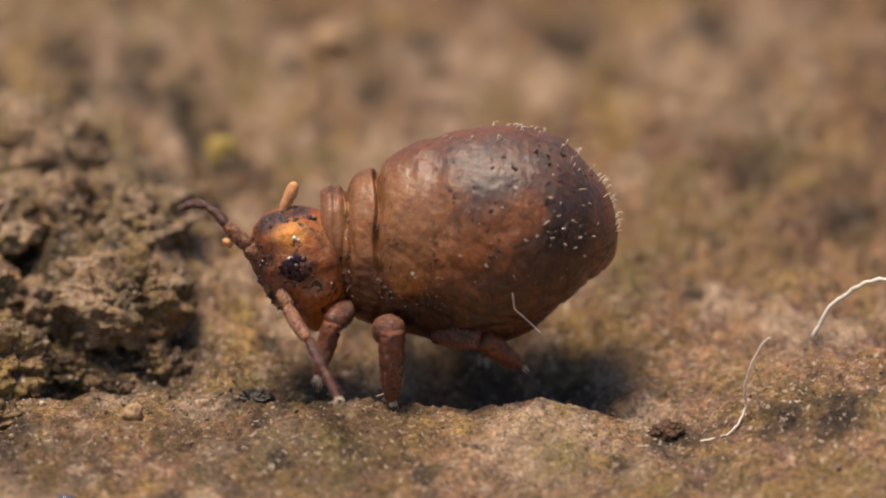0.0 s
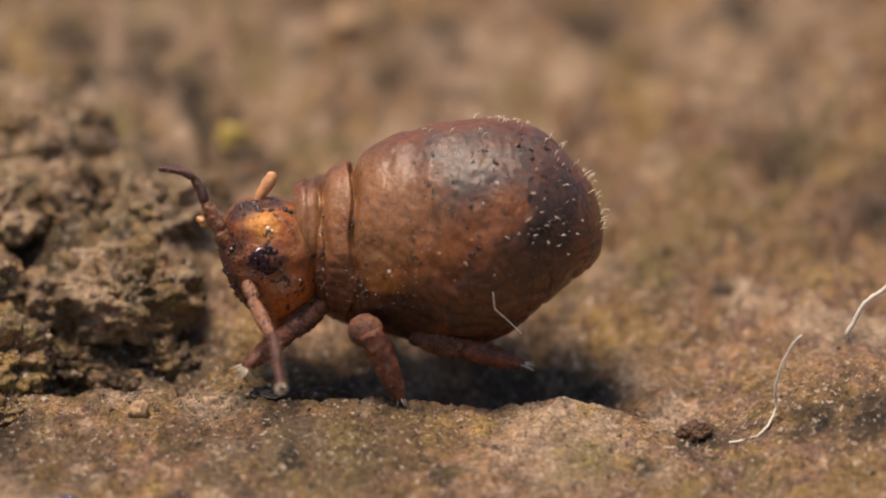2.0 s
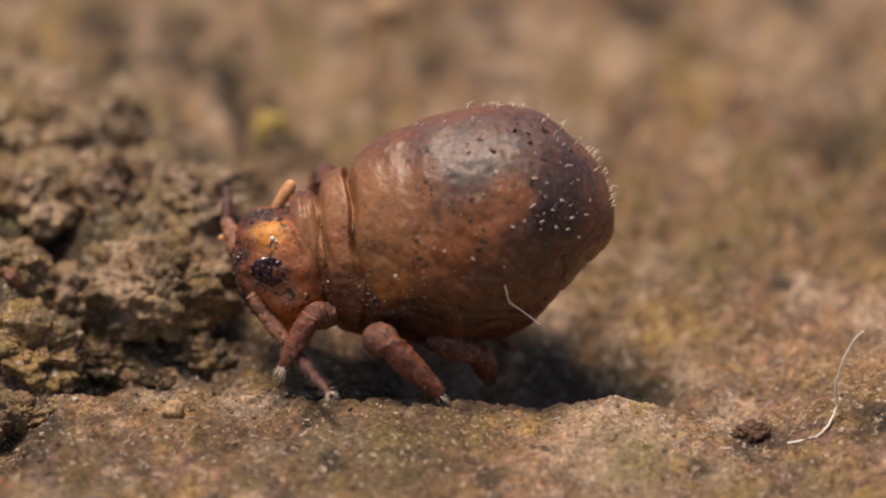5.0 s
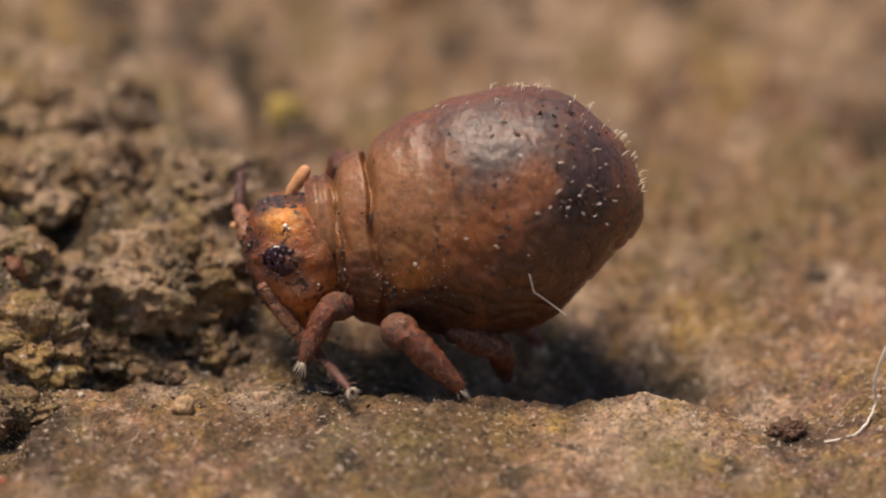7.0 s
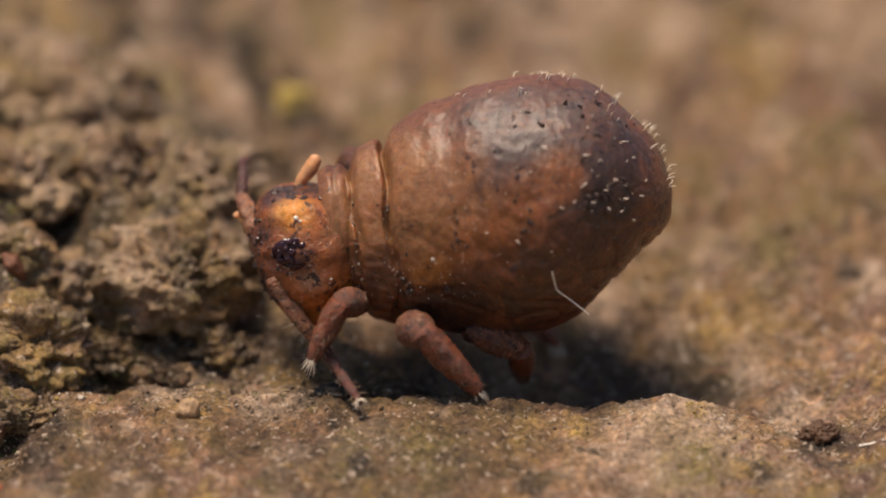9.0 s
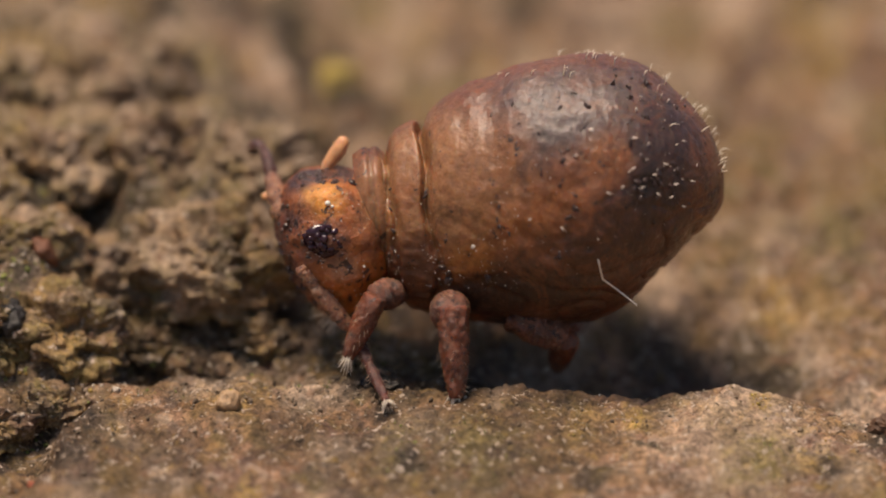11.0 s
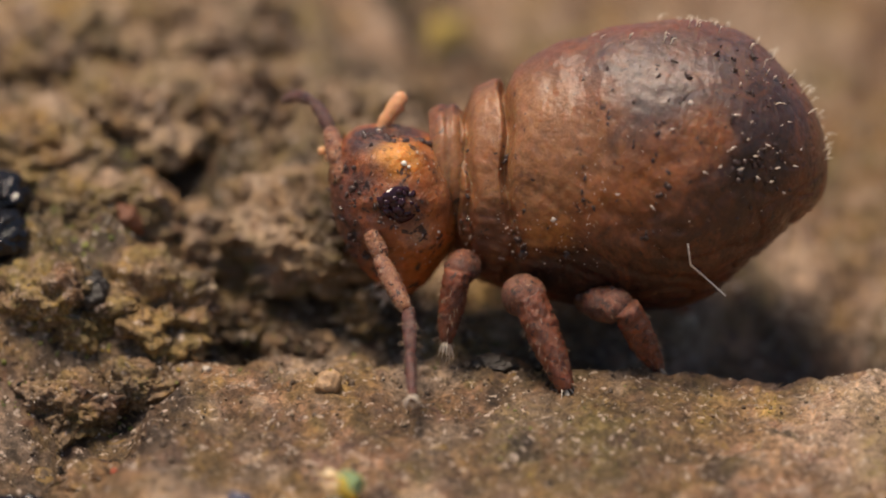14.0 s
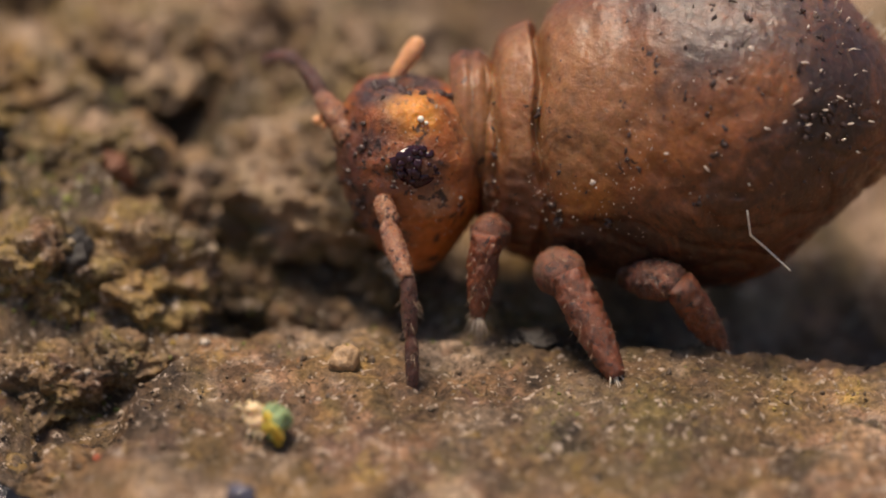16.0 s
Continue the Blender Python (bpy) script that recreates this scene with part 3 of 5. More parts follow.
def build_ground():
    xs, ys = spaced(-3.6, 3.3, 0.0115, 6000, 1.18), spaced(-2.2, 6.2, 0.0125, 6000, 1.18)
    gx, gy = np.meshgrid(xs, ys)
    gx, gy = gx.ravel(), gy.ravel()
    gz = ground_height(gx, gy)
    me = bpy.data.meshes.new("ground")
    nx, ny = len(xs), len(ys)
    a = (np.arange(ny - 1)[:, None] * nx + np.arange(nx - 1)[None, :]).ravel()
    quads = np.stack([a, a + 1, a + nx + 1, a + nx], 1).astype(np.int32)
    me.vertices.add(gx.size)
    me.vertices.foreach_set("co", (np.stack([gx, gy, gz], 1) * MM).astype(np.float32).ravel())
    me.loops.add(quads.size)
    me.loops.foreach_set("vertex_index", quads.ravel())
    me.polygons.add(len(quads))
    me.polygons.foreach_set("loop_start", (np.arange(len(quads)) * 4).astype(np.int32))
    me.polygons.foreach_set("use_smooth", np.ones(len(quads), bool))
    me.update(calc_edges=True)
    tint = me.attributes.new("tint", "FLOAT_COLOR", "POINT")
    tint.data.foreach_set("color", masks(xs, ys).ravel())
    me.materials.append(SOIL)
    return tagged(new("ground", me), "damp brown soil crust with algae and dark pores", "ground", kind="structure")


ground = build_ground()


def on_ground(x, y, lift=0.0):
    return Vector((x, y, float(ground_height(x, y)) + lift))


def scatter(name, mat, label, count, box, sizes, seed, where=None, places=None, detail=1):
    """Many small crumbs in one mesh."""
    rng = np.random.RandomState(seed)
    bm = bmesh.new()
    bmesh.ops.create_icosphere(bm, subdivisions=detail, radius=1.0)
    base_v = np.array([v.co[:] for v in bm.verts])
    base_f = np.array([[v.index for v in f.verts] for f in bm.faces])
    bm.free()
    x, y = rng.uniform(box[0], box[1], count), rng.uniform(box[2], box[3], count)
    if where:
        pick = rng.randint(0, len(where), count)
        c = np.array(where)[pick]
        x, y = c[:, 0] + rng.normal(0, 0.6, count) * c[:, 2], c[:, 1] + rng.normal(0, 0.9, count) * c[:, 2]
    z = ground_height(x, y)
    if places is not None:
        x, y, z = places.T
    r = sizes[0] * (sizes[1] / sizes[0]) ** (rng.rand(count) ** 2.2)
    verts, faces = [], []
    for i in range(count):
        turn = np.array(Euler(rng.uniform(0, 6.3, 3)).to_matrix())
        shape = base_v * (1 + rng.uniform(-0.42, 0.42, (len(base_v), 1))) * r[i] * rng.uniform(0.5, 1.4, 3)
        faces.append(base_f + i * len(base_v))
        verts.append(shape @ turn.T + (x[i], y[i], z[i] + 0.25 * r[i]))
    me = bpy.data.meshes.new(name)
    me.from_pydata((np.concatenate(verts) * MM).tolist(), [], np.concatenate(faces).tolist())
    me.polygons.foreach_set("use_smooth", np.ones(len(me.polygons), bool))
    me.materials.append(mat)
    return tagged(new(name, me), label, name.replace("_", " "), kind="stuff")


scatter("soil_crumbs", CRUMB, "fine brown soil crumbs strewn over the crust", 7000, (-3.4, 3.1, -1.4, 5.2), (0.003, 0.015), 5)
scatter("dark_crumbs", HUMUS, "blackish humus crumbs lying in the pores", 900, (0, 1, 0, 1), (0.003, 0.011), 6, HOLLOWS + HUMUS_AND_SHADE_AT[:22] + HUMUS_AND_SHADE_AT[26:])
scatter("yellow_crumbs", LICHEN, "yellow algae crumbs on the soil", 300, (0, 1, 0, 1), (0.003, 0.011), 7, YELLOW_AT)
scatter("green_crumbs", MOSS, "green algae crumbs on the soil", 500, (0, 1, 0, 1), (0.003, 0.010), 8, GREEN_AT)
scatter("mineral_grains", PALE, "pale glittering mineral grains on the soil", 450, (-3.3, 3.0, -1.3, 2.5), (0.003, 0.013), 9)
scatter("bright_grains", SPARK, "tiny glittering grains on the soil", 2000, (-3.3, 3.0, -1.3, 1.8), (0.0022, 0.009), 19)


def fuzz(count):
    """Short fine threads of algae and fungus that stand out of the crust."""
    rng = np.random.RandomState(33)
    x, y = rng.uniform(-3.3, 3.0, count), rng.uniform(-1.7, 2.2, count)
    z = ground_height(x, y)
    verts, faces = [], []
    for i in range(count):
        a = rng.uniform(0, 6.3)
        size = rng.uniform(0.015, 0.055)
        lean = Vector((math.cos(a), math.sin(a), rng.uniform(0.15, 1.1))).normalized() * size
        root = Vector((x[i], y[i], z[i] - 0.004))
        bow = Vector((0, 0, -0.25 * size))
        r = rng.uniform(0.0012, 0.0028)
        n = len(verts)
        for c, w in ((root, r), (root + lean * 0.55, r * 0.9), (root + lean + bow, r * 0.3)):
            verts += [(c + Vector((w, 0, -w * 0.5)))[:], (c + Vector((-w, 0, -w * 0.5)))[:], (c + Vector((0, 0, w)))[:]]
        for k in (0, 3):
            faces += [(n + k + j, n + k + (j + 1) % 3, n + k + 3 + (j + 1) % 3, n + k + 3 + j) for j in range(3)]
    me = bpy.data.meshes.new("soil_fuzz")
    me.from_pydata((np.array(verts) * MM).tolist(), [], faces)
    me.materials.append(FUZZ)
    return tagged(new("soil_fuzz", me), "fine brown and pale threads standing out of the soil", "fuzz", kind="stuff")


fuzz(7000)


TAN = grain_material("tan_grain", (0.40, 0.25, 0.13), (0.46, 0.30, 0.17), 0.5)


def crumb(name, label, category, mat, place, size, seed, sink=0.3, group=""):
    x, y = place[0], place[1]
    bm = rock(size, seed) if "clod" in name else lump(bmesh.new(), (0, 0, 0), size, seed, 3, 0.34)
    ob = link(name, bm, mat)
    ob.location = on_ground(x, y, size[2] * (1 - 2 * sink)) * MM
    return tagged(ob, label, category, group)


crumb("soil_pebble", "round pale yellow grain behind the springtail", "pebble", LICHEN, (-1.02, 2.72), (0.10, 0.10, 0.10), 3)
crumb("soil_pebble", "rounded pale tan grain far back on the soil", "pebble", TAN, (-0.4, 4.06), (0.11, 0.11, 0.10), 4)
crumb("soil_pebble", "small orange-tan grain lying on the ledge", "pebble", TAN, (-1.51, -0.16), (0.055, 0.05, 0.05), 5)
crumb("soil_pebble", "brownish tan grain half sunk in the bank", "pebble", CRUMB, (-1.36, 1.10), (0.07, 0.07, 0.07), 6)
crumb("humus_clod", "black crumbly clod on the soil ledge", "clod", HUMUS, (-0.8, 0.08), (0.10, 0.07, 0.055), 7)
crumb("humus_clod", "blackish crumbly clod in a pore", "clod", HUMUS, (-2.58, 0.28), (0.14, 0.1, 0.13), 9)
crumb("wet_clod", "glossy wet black clod on the bank", "clod", WET, (-2.94, 0.61), (0.13, 0.12, 0.13), 10, 0.2)
crumb("wet_clod", "glossy wet black clod under another one", "clod", WET, (-2.94, 0.42), (0.13, 0.12, 0.12), 11, 0.2)
crumb("wet_clod", "glossy black clod sunk in a soil hollow", "clod", WET, (-2.81, -0.70), (0.20, 0.14, 0.12), 12, 0.3)
crumb("rust_flake", "reddish brown flake on the bank", "flake", grain_material("rust_flake", (0.14, 0.055, 0.03), (0.2, 0.08, 0.04)), (-2.38, 0.55), (0.07, 0.05, 0.06), 13, 0.3)


RUST = grain_material("rusty_clod", (0.075, 0.036, 0.018), (0.15, 0.07, 0.03))
crumb("humus_clod", "reddish brown crumbly clod in the gully", "clod", RUST, (1.57, -0.12), (0.085, 0.07, 0.065), 8)


BANK_SKIN = []


def soil_clod(label, place, size, seed, lift, tint=(0, 0, 0, 0), detail=6):
    """A large crumb of the same soil that stands free of the crust."""
    bm = rock(size, seed, detail, 1.05)
    ob = link("soil_clod", bm, SOIL)
    layer = ob.data.attributes.new("tint", "FLOAT_COLOR", "POINT")
    co = np.empty(len(ob.data.vertices) * 3)
    ob.data.vertices.foreach_get("co", co)
    co = co.reshape(-1, 3) / MM + seed * 2.7
    stain = np.stack([np.clip(amount + 3.0 * (0.25 + amount) * layers(co[:, 0] + 0.6 * co[:, 2], co[:, 1] - 0.8 * co[:, 2], 0.16, 3, 60 + 5 * k), 0, 1) for k, amount in enumerate(tint)], 1)
    layer.data.foreach_set("color", stain.astype(np.float32).ravel())
    ob.location = on_ground(place[0], place[1], lift) * MM
    co = co - seed * 2.7
    BANK_SKIN.append(co[co[:, 2] > -0.1 * size[2]] + np.array(ob.location) / MM)
    return tagged(ob, label, "clod", "clods of the bank")


soil_clod("dark brown soil clod in the near hollow", (-2.47, -0.49), (0.24, 0.18, 0.13), 11, -0.04, (0.7, 0, 0, 0), 5)

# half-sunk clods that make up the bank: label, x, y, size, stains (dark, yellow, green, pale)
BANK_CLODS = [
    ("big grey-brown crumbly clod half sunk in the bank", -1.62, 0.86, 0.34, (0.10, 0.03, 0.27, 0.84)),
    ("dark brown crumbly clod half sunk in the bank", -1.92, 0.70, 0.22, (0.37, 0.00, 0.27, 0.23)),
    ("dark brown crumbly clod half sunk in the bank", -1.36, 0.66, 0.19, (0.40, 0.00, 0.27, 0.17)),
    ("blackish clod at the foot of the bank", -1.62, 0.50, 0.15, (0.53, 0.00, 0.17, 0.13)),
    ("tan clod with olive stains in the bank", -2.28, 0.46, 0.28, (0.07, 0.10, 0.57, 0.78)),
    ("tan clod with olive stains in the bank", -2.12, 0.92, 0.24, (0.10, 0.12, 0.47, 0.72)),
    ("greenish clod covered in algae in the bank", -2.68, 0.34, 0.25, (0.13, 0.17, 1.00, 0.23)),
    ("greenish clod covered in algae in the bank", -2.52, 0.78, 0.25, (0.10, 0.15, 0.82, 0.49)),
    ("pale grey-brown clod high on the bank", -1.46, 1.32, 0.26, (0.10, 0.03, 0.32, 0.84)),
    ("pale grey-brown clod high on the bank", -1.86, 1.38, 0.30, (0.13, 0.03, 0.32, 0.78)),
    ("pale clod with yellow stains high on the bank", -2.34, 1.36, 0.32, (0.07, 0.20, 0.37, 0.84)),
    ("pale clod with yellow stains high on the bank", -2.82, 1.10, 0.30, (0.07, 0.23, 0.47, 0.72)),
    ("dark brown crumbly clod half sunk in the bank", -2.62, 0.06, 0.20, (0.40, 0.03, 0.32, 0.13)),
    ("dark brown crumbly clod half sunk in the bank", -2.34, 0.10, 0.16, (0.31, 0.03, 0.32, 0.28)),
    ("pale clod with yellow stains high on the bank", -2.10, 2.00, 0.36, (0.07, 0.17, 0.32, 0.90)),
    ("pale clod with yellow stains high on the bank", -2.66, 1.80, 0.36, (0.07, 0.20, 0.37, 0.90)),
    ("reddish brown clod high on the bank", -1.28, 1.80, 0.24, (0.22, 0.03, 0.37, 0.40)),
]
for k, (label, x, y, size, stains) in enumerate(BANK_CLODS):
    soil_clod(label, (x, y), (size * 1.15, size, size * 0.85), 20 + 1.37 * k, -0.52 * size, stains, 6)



def on_bank(count, seed):
    """Places all over the bank."""
    rng = np.random.RandomState(seed)
    x, y = rng.uniform(-3.2, -0.75, count // 2), rng.uniform(-0.1, 2.4, count // 2)
    skin = np.concatenate(BANK_SKIN)
    return np.concatenate([np.stack([x, y, ground_height(x, y)], 1), skin[rng.randint(0, len(skin), count // 2)]])


spots = on_bank(2800, 41)
scatter("bank_crumbs", CRUMB, "brown and tan soil crumbs crusting the bank", len(spots), (0, 1, 0, 1), (0.004, 0.017), 42, None, spots, 1)
spots = on_bank(1300, 43)
scatter("bank_humus", HUMUS, "black humus crumbs crusting the bank", len(spots), (0, 1, 0, 1), (0.003, 0.012), 44, None, spots, 1)
spots = on_bank(700, 45)
scatter("bank_algae", MOSS, "green algae crumbs crusting the bank", len(spots), (0, 1, 0, 1), (0.003, 0.011), 46, None, spots, 1)
spots = on_bank(500, 47)
scatter("bank_grains", SPARK, "bright mineral grains on the bank", len(spots), (0, 1, 0, 1), (0.003, 0.012), 48, None, spots, 1)


def near_bank(count, seed, low, high):
    """Places on the nearest part of the bank, between two values of x."""
    pts = on_bank(count * 12, seed)
    return pts[(pts[:, 0] > low) & (pts[:, 0] < high) & (pts[:, 1] < 1.0)][:count]


spots = near_bank(520, 61, -3.2, -2.35)
scatter("algae_tufts", MOSS, "bright green algae tufts on the near bank", len(spots), (0, 1, 0, 1), (0.003, 0.014), 51, None, spots, 2)
spots = near_bank(200, 62, -3.2, -2.1)
scatter("yellow_tufts", LICHEN, "yellow algae grains on the near bank", len(spots), (0, 1, 0, 1), (0.003, 0.011), 52, None, spots, 2)
spots = near_bank(300, 63, -2.8, -1.9)
scatter("white_flakes", SPARK, "whitish mineral flakes on the near bank", len(spots), (0, 1, 0, 1), (0.003, 0.015), 53, None, spots, 2)
BEAD_GREY = plain_material("grey_bead", (0.10, 0.10, 0.14), 0.10)
RED = plain_material("red_speck", (0.55, 0.06, 0.02), 0.4)
crumb("glass_bead", "shiny dark bluish bead on the soil", "bead", BEAD_GREY, (-1.88, -0.99), (0.055, 0.05, 0.055), 14, 0.3)
crumb("red_grain", "tiny bright red grain on the soil", "grain", RED, (-2.42, -0.68), (0.014, 0.014, 0.014), 15, 0.2)


def fibre(label, points, radius):
    places = [on_ground(x, y, lift) for x, y, lift in points]
    pts = []
    for i in range(len(places) - 1):
        a, b = places[max(i - 1, 0)], places[i]
        c, d = places[i + 1], places[min(i + 2, len(places) - 1)]
        for k in range(8):
            f = k / 8
            pts.append(0.5 * (2 * b + (c - a) * f + (2 * a - 5 * b + 4 * c - d) * f * f + (3 * b - a - 3 * c + d) * f ** 3))
    pts.append(places[-1])
    ob = link("fibre", tube([c + Vector((random.uniform(-1, 1), 0, random.uniform(-1, 1))) * radius * 0.7 for c in pts], [radius] * len(pts), 7), FIBRE)
    return tagged(ob, label, "fibre")


fibre("thin white curled fibre lying on the soil", [(*(1.75, -0.25), 0.01), (*(1.92, -0.25), 0.015), (*(2.01, -0.15), 0.05), (*(2.01, -0.16), 0.16), (*(2.03, -0.18), 0.30), (*(2.10, -0.19), 0.44), (*(2.15, -0.20), 0.46)], 0.0075)
fibre("thick white arching fibre above the soil", [(*(2.40, 0.08), 0.24), (*(2.49, 0.08), 0.36), (*(2.67, 0.08), 0.44), (*(2.86, 0.08), 0.46), (*(3.12, 0.08), 0.40), (*(3.31, 0.08), -0.02)], 0.014)


# ---- globular springtail ----
# Its own space: x backwards, y away from the lens, z up, origin in the middle of the trunk.
MID = 0.40  # depth of its middle plane


def plane(u, v, y):
    """World place, in millimetres, of a point u across and v up in the lens's plane, at depth y."""
    return Vector((u, y, (v - y * math.sin(TILT)) / math.cos(TILT)))


def along(a, b):
    """Pose at a with +z towards b, both in millimetres."""
    turn = (b - a).to_track_quat("Z", "Y").to_matrix().to_4x4()
    return Matrix.Translation(a * MM) @ turn


def table(rows, t):
    """Straight-line values between the rows of a table."""
    for (t0, *a), (t1, *b) in zip(rows, rows[1:]):
        if t <= t1:
            f = max(0.0, (t - t0) / (t1 - t0))
            return [p + (q - p) * f for p, q in zip(a, b)]
    return rows[-1][1:]


TRUNK = [  # place along the body, top, underside, half width
    ((-0.655, 0.138), -0.420, 0.16), ((-0.612, 0.245), -0.490, 0.25), ((-0.560, 0.273), -0.530, 0.29), ((-0.497, 0.297), -0.550, 0.30),
    ((-0.433, 0.348), -0.565, 0.33), ((-0.324, 0.426), -0.585, 0.39), ((-0.151, 0.556), -0.600, 0.46), ((-0.007, 0.633), -0.605, 0.51),
    ((0.166, 0.676), -0.600, 0.54), ((0.338, 0.682), -0.575, 0.54), ((0.468, 0.665), -0.533, 0.52), ((0.554, 0.639), -0.452, 0.49),
    ((0.684, 0.553), -0.288, 0.42), ((0.799, 0.452), -0.170, 0.33), ((0.885, 0.337), -0.092, 0.24), ((0.931, 0.225), -0.043, 0.15),
    ((0.949, 0.130), 0.014, 0.07),
]


def trunk_ring(x):
    xs = [r[0][0] for r in TRUNK]
    top = float(np.interp(x, xs, [r[0][1] for r in TRUNK]))
    low = float(np.interp(x, xs, [r[1] for r in TRUNK]))
    wide = float(np.interp(x, xs, [r[2] for r in TRUNK]))
    return top, low, wide


def smooth_ring(x):
    """The ring averaged over a short stretch, which rounds the table's corners."""
    lo, hi = TRUNK[0][0][0], TRUNK[-1][0][0]
    w = min(0.035, x - lo, hi - x)
    got = [trunk_ring(x + k * w) for k in (-1, -0.5, 0, 0.5, 1)]
    return [sum(g[i] for g in got) / 5 for i in range(3)]


def trunk_mesh():
    lo, hi = TRUNK[0][0][0], TRUNK[-1][0][0]
    rings = []
    count, sides = 300, 220
    for i in range(count + 1):
        f = i / count
        x = lo + (hi - lo) * (0.5 - 0.5 * math.cos(math.pi * f)) * 0.6 + (hi - lo) * f * 0.4
        top, low, wide = smooth_ring(x)
        mid, half = (top + low) / 2, (top - low) / 2
        ring = []
        for k in range(sides):
            h = 2 * math.pi * k / sides
            c, s = math.cos(h), math.sin(h)
            # folds between the segments of the thorax, deepest over the back and flanks
            over = 0.6 + 0.4 * s
            fold = 0.0
            for place, depth, width in ((-0.577, 0.20, 0.020), (-0.404, 0.20, 0.020), (-0.25, 0.010, 0.040), (-0.108, 0.020, 0.050)):
                wander = 0.055 * noise.noise(Vector((place * 9, c * 1.7, s * 1.7)))
                fold += depth * (1 + 0.6 * noise.noise(Vector((place * 5, c * 3, s * 3)))) * math.exp(-((x - place - wander) / width) ** 2) * over
            # the plates between the folds bulge
            plate = 0.0
            for start, stop in ((-0.577, -0.404), (-0.404, -0.108)):
                f = (x - start) / (stop - start)
                if 0 < f < 1:
                    plate = 0.075 * math.sin(math.pi * f ** 0.8) * (0.5 + 0.5 * s)
            swell = 1 - fold + plate
            v = Vector((x - 0.20 * max(0.0, min(1.0, (0.137 - x) / 0.45)) * half * s * 0.55, wide * c * swell, mid + half * s * swell))
            rough = 0.016 * noise.noise(v * 3.0) + 0.006 * noise.noise(v * 8.0) + 0.004 * noise.noise(v * 13.0) + 0.004 * noise.noise(v * 31.0) + 0.002 * noise.noise(v * 63.0)
            # creases along the lower flank
            crease = 1 - abs(noise.noise(Vector((v.x * 3.5, v.y * 3.5, v.z * 10.0)))) * 3.0
            rough -= 0.014 * max(0.0, crease) ** 3 * max(0.0, min(1.0, 0.6 - 1.2 * s))
            ring.append(v + Vector((0.2, c, s)) * rough)
        rings.append(ring)
    return loft(rings)


def on_trunk(x, height):
    """A point on the near flank that shows at that height from the lens's tilt, and the way out of it."""
    top, low, wide = smooth_ring(x)
    mid, half = (top + low) / 2, (top - low) / 2
    h, c, s = height, -1.0, 0.0
    for _ in range(8):
        s = max(-0.98, min(0.98, (h - mid) / half))
        c = -math.sqrt(1 - s * s)
        h = 0.5 * h + 0.5 * (height - wide * c * math.sin(TILT)) / math.cos(TILT)
    return Vector((x, wide * c, mid + half * s)), Vector((0, c * half, s * wide)).normalized()


springtail = tagged(new("globular_springtail"), "reddish brown globular springtail with sparse white bristles on soil", "springtail")
springtail.empty_display_size = 0.001
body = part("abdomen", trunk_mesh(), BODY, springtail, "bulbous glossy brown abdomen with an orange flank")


def collar_mesh():
    """The first ring of the thorax, which the head turns in."""
    rings = []
    for i in range(31):
        f = i / 30
        x = -0.745 + 0.168 * f
        grow = 0.72 + 0.28 * math.sin(math.pi * (0.15 + 0.75 * f))
        grow *= 1 - 0.05 * math.exp(-((f - 0.45) / 0.10) ** 2)
        ring = []
        for k in range(90):
            h = 2 * math.pi * k / 90
            c, s = math.cos(h), math.sin(h)
            v = Vector((x - 0.04 * s, 0.235 * grow * c, -0.072 + 0.30 * grow * s))
            ring.append(v + Vector((0, c, s)) * (0.012 * noise.noise(v * 9) + 0.005 * noise.noise(v * 28)))
        rings.append(ring)
    return loft(rings)


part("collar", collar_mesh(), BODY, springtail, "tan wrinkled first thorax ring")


def body_bristles():
    """Short pale hairs over the hind back."""
    rng = random.Random(4)
    bm = bmesh.new()
    xs = (-0.324, 0.937)
    for i in range(66):
        x = xs[0] + (xs[1] - xs[0]) * rng.random() ** 0.5
        top, low, wide = smooth_ring(x)
        mid, half = (top + low) / 2, (top - low) / 2
        h = math.radians(rng.gauss(75, 24)) if x < 0.569 or i % 2 else math.radians(rng.uniform(40, 160))
        c, s = math.cos(h), math.sin(h)
        root = Vector((x, wide * c, mid + half * s))
        out = Vector((0.15 + 0.8 * max(0, (x - 0.4)), c, s)).normalized()
        for k in range(rng.choice((1, 2, 2, 3))):
            back = Vector((rng.uniform(-0.3, 1), rng.uniform(-0.6, 0.6), rng.uniform(-0.2, 0.4)))
            size = rng.uniform(0.022, 0.05)
            tip = root + out * size * 0.7 + back * size * rng.uniform(0.4, 1.0)
            knee = root + out * size * 0.6 + back * size * 0.1
            r = rng.uniform(0.0016, 0.0030)
            tube([root - out * 0.008, knee, tip], [r, r, r * 0.5], 5, bm)
    return bm


tagged(part("bristles", body_bristles(), BRISTLE, springtail, "short pale bristles"), kind="stuff")


